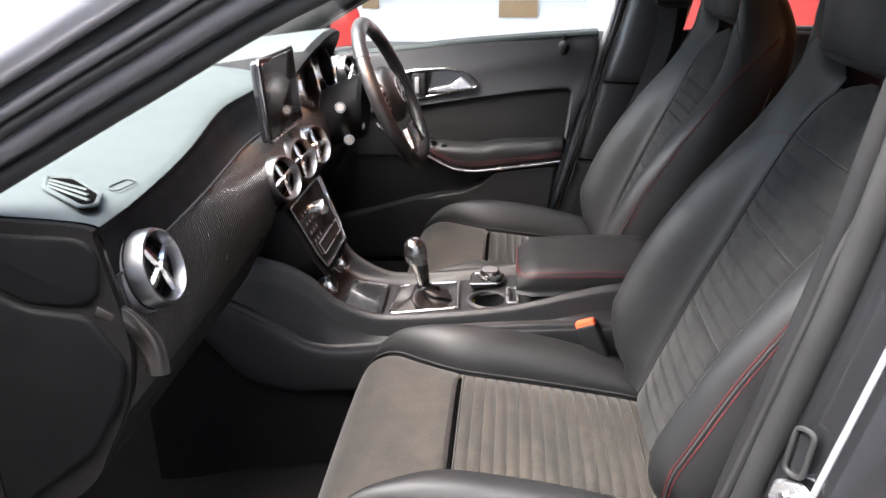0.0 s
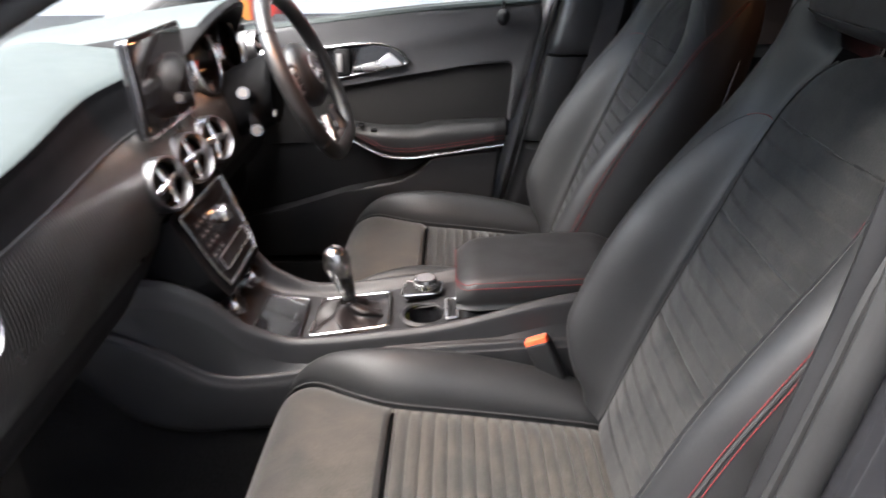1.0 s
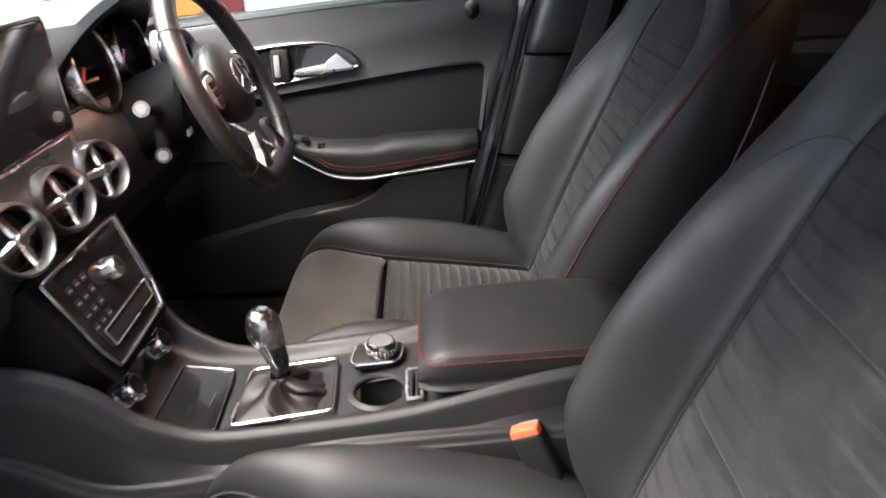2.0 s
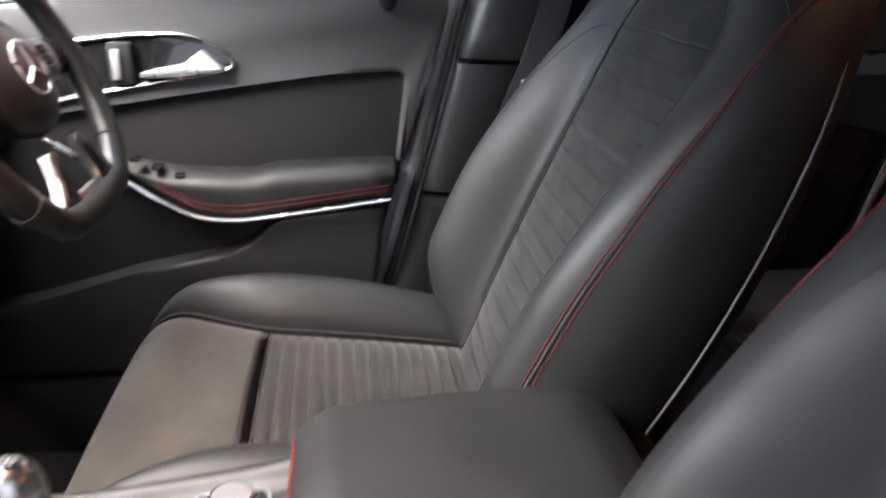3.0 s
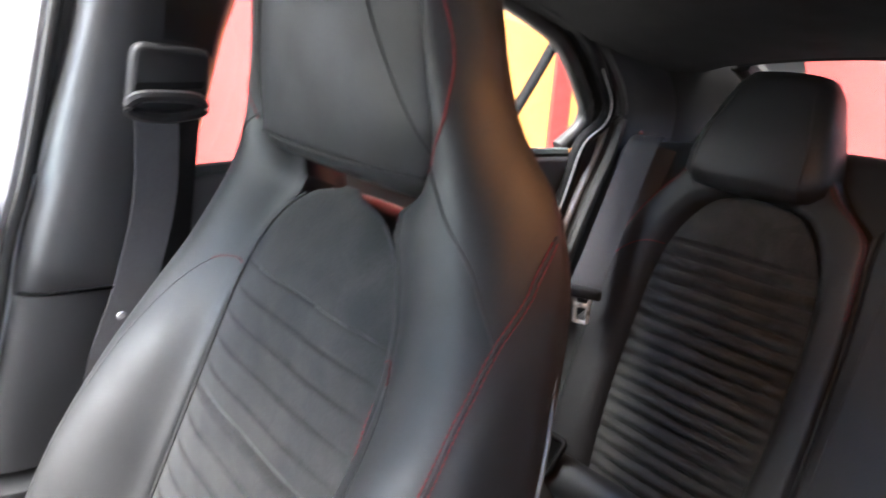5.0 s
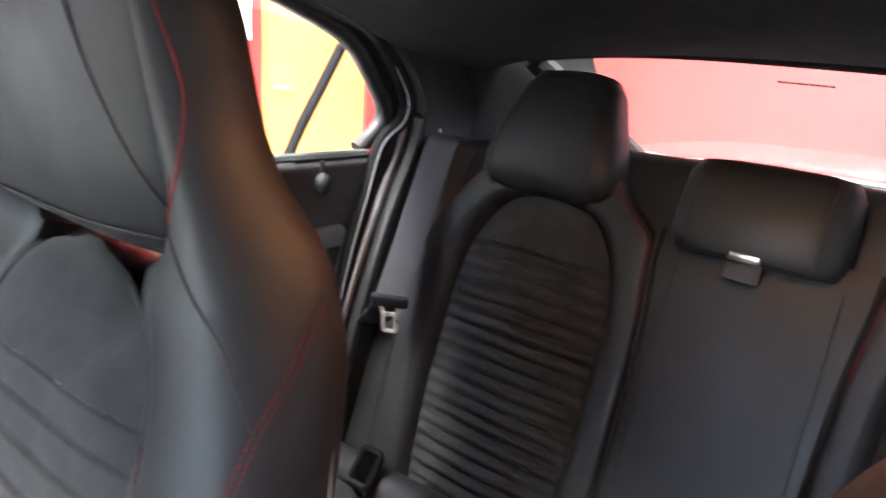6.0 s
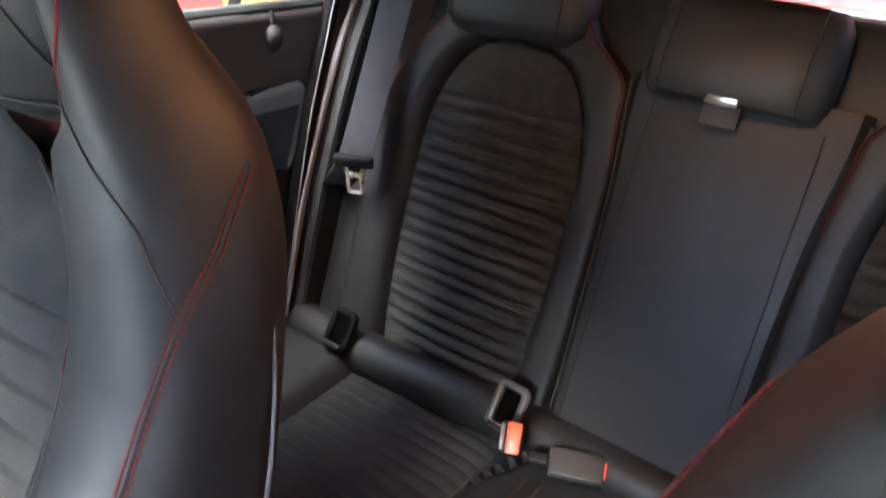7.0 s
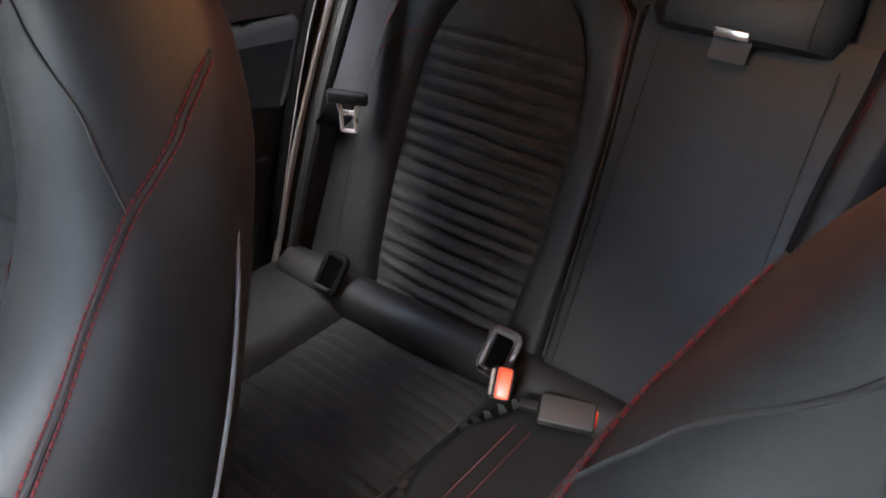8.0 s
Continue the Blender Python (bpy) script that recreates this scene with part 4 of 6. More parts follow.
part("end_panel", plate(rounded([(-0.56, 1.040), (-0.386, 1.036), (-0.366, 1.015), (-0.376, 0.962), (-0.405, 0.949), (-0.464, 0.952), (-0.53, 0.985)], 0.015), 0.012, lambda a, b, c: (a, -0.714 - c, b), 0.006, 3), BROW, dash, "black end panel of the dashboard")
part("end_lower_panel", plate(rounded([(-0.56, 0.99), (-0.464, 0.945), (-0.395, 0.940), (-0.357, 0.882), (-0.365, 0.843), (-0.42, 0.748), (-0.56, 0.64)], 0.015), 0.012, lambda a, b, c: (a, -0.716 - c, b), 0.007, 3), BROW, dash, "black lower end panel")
part("end_grip", tube(curve([(-0.385, -0.702, 0.945), (-0.354, -0.700, 0.928), (-0.332, -0.697, 0.896), (-0.330, -0.694, 0.858)], 6), 0.016, 10, flat=0.6, up=(0, 1, 0)), CARBON, dash)
grille = rounded([(-0.512, -0.560), (-0.472, -0.562), (-0.405, -0.622), (-0.388, -0.664), (-0.402, -0.672), (-0.486, -0.606)], 0.008)
# no real recess: the opening's shade is a flat black plate
part("demister_well_shade", plate(grille, 0.004, lambda a, b, c: (a, b, 1.0575 + c), 0.0), HOLLOW_SHADE, dash, "flat black plate for the shade in the demister opening")
part("demister_frame", tube([(a, b, 1.0575) for a, b in grille], 0.0034, 8, closed=True, flat=0.7), DASH, dash)
for k in range(3):
    f = (k + 1) / 4
    a, b = Vector((-0.503 + 0.020 * f * 0.6, -0.563 - 0.040 * f, 1.0578)), Vector((-0.440 + 0.046 * f, -0.590 - 0.078 * f, 1.0578))
    part("demister_slat", tube([a, a.lerp(b, 0.5), b], 0.0026, 6, flat=0.5), DASH, dash)
part("sensor_cover", tube([(a, b, 1.0530) for a, b in rounded([(-0.419, -0.585), (-0.399, -0.598), (-0.392, -0.556), (-0.411, -0.545)], 0.01)], 0.0011, 6, closed=True), DASH, dash)
part("speaker_cover", lathe([(0, 0.004), (0.075, 0.003), (0.08, 0.0)], Matrix.Translation((-0.68, 0.10, 1.083)) @ Matrix.Diagonal((0.8, 1.2, 1, 1)), 24), PLASTIC, dash)


def air_vent(x, y, z, r, turn, aim=-18):
    """A round vent with a bright ring, a dark barrel and a four-armed cross."""
    m = Matrix.Translation((x, y, z)) @ Matrix.Rotation(radians(aim), 4, "Z") @ Matrix.Rotation(radians(90 - 16), 4, "Y") @ Matrix.Rotation(radians(turn), 4, "Z")
    vent = thing("air_vent", "round air vent with silver ring and cross", "air vent", "round dashboard vents")
    part("ring", lathe([(r * 0.79, 0.004), (r * 0.83, 0.014), (r * 0.88, 0.019), (r * 0.94, 0.018), (r * 0.985, 0.011), (r, -0.004)], m, 40), SATIN, vent, "satin silver ring")
    part("barrel", lathe([(0.0, -0.030), (r * 0.6, -0.030), (r * 0.78, -0.012), (r * 0.81, 0.006)], m, 32), GLOSS, vent)
    for k in range(3):
        part("inner_ring", lathe([(r * (0.30 + 0.2 * k), -0.022 + 0.006 * k), (r * (0.33 + 0.2 * k), -0.018 + 0.006 * k), (r * (0.36 + 0.2 * k), -0.022 + 0.006 * k)], m, 28), PLASTIC, vent)
    for k in range(4):
        a = radians(45 + 90 * k)
        d = Vector((math.cos(a), math.sin(a), 0))
        e = Vector((-d.y, d.x, 0))
        arm_rows = [[m @ (d * r * q + e * wd * c + Vector((0, 0, h + hh))) for c, hh in ((-1, 0), (-0.5, 0.004), (0.5, 0.004), (1, 0), (0, -0.006))] for q, wd, h in ((0.04, 0.0058, 0.012), (0.3, 0.0066, 0.010), (0.6, 0.0054, 0.008), (0.80, 0.0040, 0.006))]
        part("cross_arm", loft(arm_rows, True, True), CHROME, vent)
    part("hub", lathe([(0, 0.019), (0.007, 0.018), (0.010, 0.012), (0.010, 0.004)], m, 20), CHROME, vent)
    part("housing", lathe([(r * 1.02, -0.006), (r * 1.05, -0.016), (r * 1.12, -0.05), (r * 1.16, -0.08)], m, 32), SOFT if abs(y) < 0.3 else POSTGREY, vent)
    return vent


air_vent(-0.345, -0.122, 0.926, 0.045, -28)
air_vent(-0.345, 0.0, 0.930, 0.045, -36)
air_vent(-0.345, 0.122, 0.928, 0.045, -44)
air_vent(-0.349, -0.635, 0.967, 0.050, -22, 1)
air_vent(-0.368, 0.632, 1.006, 0.050, 0)

# instrument hood and dials
hood = []
for k in range(29):
    a = math.pi * k / 28
    y, z = 0.365 - 0.20 * math.cos(a), 0.975 + 0.176 * math.sin(a) ** 0.62
    b = 0.105 * (1 - math.sin(a) ** 0.8)
    hood.append([Vector((x, 0.365 + (y - 0.365) * q, z - drop)) for x, q, drop in ((-0.78, 1.12, 0.062), (-0.60, 1.06, 0.032), (-0.45 - 0.6 * b, 1.0, 0.012), (-0.352 - b, 1.0, 0.0), (-0.337 - b, 0.985, 0.006), (-0.339 - b, 0.95, 0.016),
                                                                                 (-0.372 - b, 0.91, 0.026), (-0.475, 0.88, 0.036))])
cluster = thing("instrument_cluster", "hooded instrument cluster with two chrome-ringed dials", "instrument cluster")
# one shell: lit top in DASH grey, shaded sides in black
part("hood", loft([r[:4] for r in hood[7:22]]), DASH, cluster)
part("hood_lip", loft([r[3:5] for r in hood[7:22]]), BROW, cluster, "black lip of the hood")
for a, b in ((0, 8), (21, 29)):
    part("hood_side", loft([r[:5] for r in hood[a:b]]), BROW, cluster, "hood side, its shade put into black")
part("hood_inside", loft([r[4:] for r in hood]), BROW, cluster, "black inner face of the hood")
part("cluster_face", box(-0.440, -0.426, 0.19, 0.54, 0.965, 1.112, 0.006), GLOSS, cluster)
for y in (0.280, 0.450):
    m = Matrix.Translation((-0.408, y, 1.040)) @ Matrix.Rotation(radians(90 - 15), 4, "Y") @ Matrix.Scale(1.12, 4)
    dial = part("dial", lathe([(0, -0.006), (0.055, -0.006), (0.058, 0.02)], m, 36), GLOSS, cluster)
    part("dial_ring", lathe([(0.0575, 0.016), (0.0600, 0.023), (0.0625, 0.020), (0.0630, 0.0)], m, 40), CHROME, dial, "chrome dial ring")
    part("needle", box(-0.002, 0.002, -0.04, 0.004, 0.002, 0.004, 0.0, m=m @ Matrix.Rotation(radians(40), 4, "Z")), BUTTON, dial)

# display
display = thing("display_screen", "dark free-standing display screen with silver edge, switched off", "screen")
sm = Matrix.Translation((-0.370, 0.0, 1.066)) @ Matrix.Rotation(radians(-4), 4, "Y")
part("case", box(-0.014, 0.006, -0.112, 0.112, -0.076, 0.076, 0.009, 3, sm), GLOSS, display)
part("glass", box(0.0055, 0.0075, -0.104, 0.104, -0.070, 0.070, 0.0015, 1, sm), SCREEN, display)
edge = rounded([(-0.112, -0.076), (0.112, -0.076), (0.112, 0.076), (-0.112, 0.076)], 0.012)
part("silver_edge", tube([sm @ Vector((0.004, a, b)) for a, b in edge], 0.0022, 6, closed=True), DARKCHROME, display)

# ---- centre stack ----
stack = thing("control_panel", "gloss black radio and climate panel in a silver frame", "control panel")


def on_stack(a, b, c):
    """a across, b up the panel from 0 to 1, c out of it."""
    return (-0.276 - 0.060 * b + c * 0.91, a, 0.732 + 0.135 * b + c * 0.41)


panel = rounded([(-0.082, 0.0), (0.082, 0.0), (0.098, 0.25), (0.114, 0.98), (-0.114, 0.98), (-0.098, 0.25)], 0.02)
part("panel", plate([(a, b) for a, b in panel], 0.02, lambda a, b, c: on_stack(a, b, c), 0.0), GLOSS, stack)
part("frame", tube([on_stack(a, b, 0.002) for a, b in panel], 0.0028, 8, closed=True), CHROME, stack, "silver frame")
back = [(-0.10, -0.10), (0.10, -0.10), (0.120, 0.22), (0.135, 1.06), (-0.135, 1.06), (-0.120, 0.22)]
part("stack_body", plate([(a, b) for a, b in rounded(back, 0.03)], 0.10, lambda a, b, c: on_stack(a, b, c - 0.004), 0.0), BROW, stack)
for r in range(4):
    for c in range(3):
        a, b = -0.080 + 0.020 * c, 0.74 - 0.13 * r
        part("key", plate([(a, b), (a + 0.014, b), (a + 0.014, b + 0.07), (a, b + 0.07)], 0.001, lambda p, q, s: on_stack(p, q, s + 0.0012), 0.0), PLASTIC, stack)
        part("key_mark", plate([(a + 0.003, b + 0.025), (a + 0.011, b + 0.025), (a + 0.011, b + 0.04), (a + 0.003, b + 0.04)], 0.0004, lambda p, q, s: on_stack(p, q, s + 0.0018), 0.0), GREYTRIM, stack)
km = Matrix.Translation(on_stack(0.022, 0.66, 0.0)) @ Matrix.Rotation(radians(70), 4, "Y")
part("volume_knob", lathe([(0, 0.020), (0.014, 0.019), (0.016, 0.014), (0.017, 0.0)], km, 28), CHROME, stack, "chrome volume knob")
part("disc_slot", plate(rounded([(-0.060, 0.17), (0.072, 0.17), (0.078, 0.30), (-0.064, 0.30)], 0.006), 0.002, lambda p, q, s: on_stack(p, q, s + 0.002), 0.0005), PLASTIC, stack, "dark strip of buttons")
part("slot_frame", tube([on_stack(a, b, 0.003) for a, b in rounded([(-0.064, 0.15), (0.075, 0.15), (0.081, 0.32), (-0.068, 0.32)], 0.006)], 0.0012, 6, closed=True), SILVER, stack)
for y in (-0.062, 0.056):
    m = Matrix.Translation((-0.286, y, 0.680)) @ Matrix.Rotation(radians(58), 4, "Y") @ Matrix.Scale(1.18, 4)
    knob = part("climate_knob", lathe([(0, 0.016), (0.013, 0.016), (0.0155, 0.013), (0.0165, -0.002), (0.019, -0.004), (0.020, -0.012)], m, 28), CHROME, stack, "ribbed chrome climate knob")
    for k in range(14):
        a = k * math.tau / 14
        part("knob_rib", box(0.0150, 0.0180, -0.0012, 0.0012, 0.0, 0.0135, 0.0005, 1, m @ Matrix.Rotation(a, 4, "Z")), CHROME, knob)
    part("knob_face", lathe([(0, 0.0165), (0.011, 0.0165)], m, 20), GLOSS, knob)
part("knob_panel", plate([(-0.085, 0.63), (0.085, 0.63), (0.075, 0.70), (-0.075, 0.70)], 0.03, lambda a, b, c: (-0.292 - 0.30 * (b - 0.63) + c * 0.8, a, b + 0.02 + c * 0.4), 0.002), GLOSS, stack)

# ---- centre console ----
console = thing("centre_console", "black centre console with chrome-edged tray and cup holder", "console")
rows = []
for k in range(161):
    x = -0.62 + 1.08 * k / 160
    zc = spline([(-0.62, 0.70), (-0.36, 0.70), (-0.29, 0.655), (-0.24, 0.630), (-0.15, 0.622), (0.0, 0.640), (0.10, 0.655), (0.20, 0.66), (0.46, 0.66)], x)
    ze = spline([(-0.62, 0.77), (-0.42, 0.775), (-0.36, 0.760), (-0.30, 0.722), (-0.25, 0.672), (-0.16, 0.640), (0.0, 0.655), (0.10, 0.672), (0.288, 0.722), (0.46, 0.735)], x)
    h = spline([(-0.62, 0.22), (-0.45, 0.175), (-0.33, 0.138), (-0.2, 0.118), (0.0, 0.115), (0.3, 0.118), (0.46, 0.12)], x)
    rows.append([Vector((x, p.x, p.y)) for p in curve([(-h - 0.012, 0.30, 0), (-h - 0.008, ze - 0.10, 0), (-h - 0.002, ze - 0.02, 0), (-h + 0.004, ze - 0.002, 0), (-h + 0.016, ze, 0), (-h + 0.030, zc + 0.004, 0), (-0.06, zc, 0), (0.06, zc, 0), (h - 0.030, zc + 0.004, 0), (h - 0.016, ze, 0), (h - 0.004, ze - 0.002, 0), (h + 0.002, ze - 0.02, 0), (h + 0.008, ze - 0.10, 0), (h + 0.012, 0.30, 0)], 9)])
body = loft([r[9:-9] for r in rows])
holes = [f for f in body.faces if (f.calc_center_median().xy - Vector((0.050, -0.036))).length < 0.036]
bmesh.ops.delete(body, geom=holes, context="FACES")
part("console_body", body, CONSOLE, console)
for a, b in ((0, 10), (-10, None)):
    part("console_carpet", loft([r[a:b] for r in rows]), CARPET, console, "black carpet side of the console")
rows = []
flank = []
for k in range(49):
    x = -0.52 + 0.84 * k / 48
    h = spline([(-0.62, 0.22), (-0.45, 0.175), (-0.33, 0.138), (-0.2, 0.118), (0.0, 0.115), (0.3, 0.118)], x)
    z = spline([(-0.52, 0.745), (-0.45, 0.708), (-0.385, 0.663), (-0.324, 0.610), (-0.285, 0.592), (-0.245, 0.587), (-0.148, 0.597), (-0.05, 0.628), (0.20, 0.655), (0.32, 0.66)], x)
    zb = spline([(-0.52, 0.640), (-0.436, 0.540), (-0.36, 0.492), (-0.286, 0.480), (-0.212, 0.478), (0.32, 0.50)], x)
    ze = spline([(-0.62, 0.77), (-0.42, 0.775), (-0.36, 0.760), (-0.30, 0.722), (-0.25, 0.672), (-0.16, 0.640), (0.0, 0.655), (0.10, 0.672), (0.288, 0.722), (0.46, 0.735)], x)
    flank.append([Vector((x, -h - 0.006, max(ze - 0.04, z))), Vector((x, -h - 0.0125, max(ze - 0.10, z - 0.002))), Vector((x, -h - 0.0145, z - 0.004)), Vector((x, -h - 0.0145, z - 0.008))])
    rows.append([Vector((x, p.x, p.y)) for p in curve([(-h - 0.008, z - 0.001, 0), (-h - 0.018, z - 0.003, 0), (-h - 0.022, z - 0.012, 0), (-h - 0.027, z - 0.03, 0), (-h - 0.026, zb + 0.012, 0), (-h - 0.016, zb, 0)], 4)])
part("console_flank", loft(flank), SOFT, console)
part("console_skirt", loft(rows), SOFT, console, "folded lower edge of the console")


def top_z(x):
    return spline([(-0.29, 0.655), (-0.24, 0.630), (-0.15, 0.622), (0.0, 0.640), (0.10, 0.655), (0.20, 0.66)], x)


def console_ring(poly, r, mat, name, lift=0.004, parent=None):
    return part(name, tube([(a, b, top_z(a) + lift) for a, b in poly], r, 8, closed=True), mat, parent or console)


tray = rounded([(-0.252, -0.086), (-0.170, -0.088), (-0.174, 0.058), (-0.250, 0.058)], 0.008)
part("tray_well", plate(tray, 0.003, lambda a, b, c: (a, b, top_z(a) + 0.005 + c), 0.0), GLOSS, console, "gloss black tray lid")
console_ring(tray, 0.0017, DARKCHROME, "tray_frame", 0.007)
part("tray_grip", tube([(-0.190, -0.035, top_z(-0.19) + 0.007), (-0.188, 0.0, top_z(-0.19) + 0.007)], 0.0016, 6), CHROME, console)
boot_outline = rounded([(-0.152, -0.078), (-0.012, -0.072), (-0.018, 0.056), (-0.148, 0.056)], 0.010)
console_ring(boot_outline, 0.0026, CHROME, "gear_frame", 0.008)
cup_c, cup_r = (0.050, -0.036), 0.036
cup_m = Matrix.Translation((cup_c[0], cup_c[1], 0.648))
part("cup_holder", lathe([(0.0, -0.075), (0.029, -0.075), (0.034, -0.02), (cup_r, 0.002), (cup_r + 0.002, 0.0035)], cup_m, 32), GLOSS, console, "dark cup holder")
part("cup_rim", lathe([(cup_r - 0.001, 0.001), (cup_r + 0.001, 0.0040), (cup_r + 0.004, 0.0046), (cup_r + 0.010, 0.001)], cup_m, 36), CONSOLE, console)
for a0 in (150, 330):
    part("cup_band", loft([[cup_m @ Vector((0.0335 * math.cos(radians(a0 + 5 * k)), 0.0335 * math.sin(radians(a0 + 5 * k)), h)) for k in range(9)] for h in (-0.004, -0.018, -0.032)]), LIME, console, "yellow-green rubber lip in the cup holder")
part("coin_frame", tube([(a, b, 0.6635) for a, b in rounded([(0.090, -0.076), (0.110, -0.072), (0.107, -0.002), (0.088, -0.006)], 0.004)], 0.0026, 6, closed=True), SILVER, console)
for k in range(2):
    part("coin_slot", box(0.0925 + 0.008 * k, 0.097 + 0.008 * k, -0.066, -0.012, 0.655, 0.6635, 0.001, 1), PLASTIC, console)

gear = thing("gear_lever", "chrome and black gear lever with a leather gaiter", "gear lever")
rows = []
for k in range(25):
    s = k / 24
    c = Vector((-0.085 - 0.006 * s, -0.010, 0.630 + 0.034 * s))
    ring = []
    for j in range(96):
        a = j * math.tau / 96
        ca, sa = math.cos(a), math.sin(a)
        q = 1 / max(abs(ca), abs(sa))
        r = (0.064 * q * (1 - 0.12 * (q - 1))) * (1 - s) ** 1.3 + 0.014 * (1 - (1 - s) ** 1.3)
        r *= 1 + 0.25 * math.sin(4 * a + 5 * s) * math.sin(math.pi * s) + 0.16 * math.sin(9 * a + 2 + 9 * s) * math.sin(math.pi * s)
        ring.append(c + Vector((r * ca, r * sa, 0.006 * math.sin(4 * a + 3) * math.sin(math.pi * s))))
    rows.append(ring)
part("gaiter", loft(rows, True), GAITER, gear, "creased black leather gaiter")
GM = Matrix.Translation((-0.1050, -0.010, 0.7700)) @ Matrix.Rotation(radians(7), 4, "Y")
LEVER = [(0.655, 0.0118, 0.0, 1.0), (0.672, 0.0128, 0.0, 1.05), (0.690, 0.0146, -0.003, 1.10), (0.703, 0.0160, -0.006, 1.12), (0.714, 0.0186, -0.010, 1.12), (0.725, 0.0216, -0.0135, 1.10), (0.736, 0.0232, -0.015, 1.07),
         (0.748, 0.0230, -0.0155, 1.05), (0.758, 0.0212, -0.016, 1.03), (0.765, 0.0170, -0.016, 1.02), (0.7695, 0.0110, -0.016, 1.0)]
rows = []
for k in range(31):
    z = 0.655 + 0.1145 * k / 30
    r, dx, q = (spline([(v[0], v[i]) for v in LEVER], z) for i in (1, 2, 3))
    lean = 0.12 * max(0.0, (z - 0.70) / 0.075)
    rows.append([Vector((-0.090 + dx + q * r * math.cos(a), -0.010 + r * math.sin(a), z - lean * q * r * math.cos(a))) for a in (j * math.tau / 32 for j in range(32))])
part("knob", loft(rows, True, True), KNOB, gear, "silver gear knob")
part("knob_back", loft([[p + (p - Vector((sum(v.x for v in r) / 32, -0.010, p.z))) * 0.035 for p in (r + r)[24:37]] for r in rows[4:17]]), GLOSS, gear, "gloss black back of the knob")
part("collar", lathe([(0.0155, -0.006), (0.017, 0.0), (0.0155, 0.005)], Matrix.Translation((-0.090, -0.010, 0.662)), 24), DARKCHROME, gear)
part("knob_cap", lathe([(0, 0.0016), (0.008, 0.0014), (0.0108, 0.0002), (0.0112, -0.003)], GM, 28), GLOSS, gear, "black cap with gear pattern")
for k in (-1, 0, 1):
    part("gear_mark", box(-0.006, 0.006, 0.0042 * k - 0.0007, 0.0042 * k + 0.0007, 0.0015, 0.0019, 0.0, m=GM), CAP, gear)
part("gear_mark", box(-0.0007, 0.0007, -0.0042, 0.0042, 0.0015, 0.0019, 0.0, m=GM), CAP, gear)

dial = thing("rotary_controller", "chrome rotary controller on the console", "control knob")
dm = Matrix.Translation((0.050, 0.040, 0.652))
part("plate", plate(rounded([(0.008, 0.012), (0.076, 0.022), (0.080, 0.070), (0.012, 0.066)], 0.014), 0.012, lambda a, b, c: (a, b, 0.664 + c), 0.003), PLASTIC, dial)
part("plate_edge", tube([(a, b, 0.662) for a, b in rounded([(0.006, 0.010), (0.078, 0.020), (0.082, 0.072), (0.010, 0.068)], 0.014)], 0.0024, 6, closed=True), CHROME, dial)
knurl = part("wheel", lathe([(0.021, 0.010), (0.0225, 0.016), (0.0225, 0.026), (0.020, 0.033), (0.017, 0.034)], dm, 36), DARKCHROME, dial, "knurled chrome wheel")
part("wheel_top", lathe([(0, 0.0335), (0.0175, 0.034)], dm, 28), POSTGREY, dial, "grey top of the wheel")
for k in range(24):
    part("wheel_rib", box(0.0220, 0.0236, -0.0014, 0.0014, 0.0165, 0.0265, 0.0004, 1, dm @ Matrix.Rotation(k * math.tau / 24, 4, "Z")), CHROME, knurl)

arm = thing("armrest_box", "black leather armrest lid with red piping on the console", "armrest")
rows = []
for k in range(33):
    x = 0.106 + 0.30 * k / 32
    e = min(1.0, ((k + 0.3) / 4) ** 0.5, ((32 - k + 0.3) / 5) ** 0.5)
    z0, z1 = 0.688 + 0.07 * (x - 0.106), 0.742 + 0.05 * (x - 0.106) + 0.006 * math.sin(math.pi * k / 32)
    h = 0.102 * (0.84 + 0.16 * e)
    zt = z0 + (z1 - z0) * (0.55 + 0.45 * e)
    rows.append([Vector((x, p.x, p.y)) for p in curve([(-h + 0.012, z0, 0), (-h + 0.001, z0 + 0.012, 0), (-h, zt - 0.020, 0), (-h + 0.008, zt - 0.006, 0), (-h + 0.03, zt + 0.001, 0), (0, zt + 0.004, 0), (h - 0.03, zt + 0.001, 0), (h - 0.008, zt - 0.006, 0), (h, zt - 0.020, 0), (h - 0.001, z0 + 0.012, 0), (h - 0.012, z0, 0)], 4, True)])
part("lid", loft(rows, True, True), LEATHER, arm)
for d in (0.0, 0.0085):
    line = []
    for k in range(25):
        t = k / 24
        line.append(Vector((0.405 - 0.27 * t, -0.1035 + (0.0035 if d else 0), 0.742 + 0.05 * (0.405 - 0.27 * t - 0.106) - 0.010 + d)))
    for k in range(1, 9):
        a = k / 8 * math.pi / 2
        line.append(Vector((0.135 - 0.028 * math.sin(a), -0.1035 + 0.045 * (1 - math.cos(a)), 0.7325 + d - 0.004 * math.sin(a))))
    for k in range(1, 6):
        line.append(Vector((0.1065, -0.058 + 0.022 * k, 0.729 + d)))
    part("red_seam", stitches(line, 0.006, 0.0045, 0.0008), STITCH, arm, "red stitched edge")
part("hinge_block", box(0.30, 0.46, -0.095, 0.095, 0.62, 0.70, 0.01), PLASTIC, arm)

# ---- steering wheel ----
wheel = thing("steering_wheel", "black leather flat-bottomed steering wheel with silver spoke trim", "steering wheel")
wm = Matrix.Translation((-0.201, 0.366, 0.997)) @ Matrix.Rotation(radians(90 - 24), 4, "Y")
rim = []
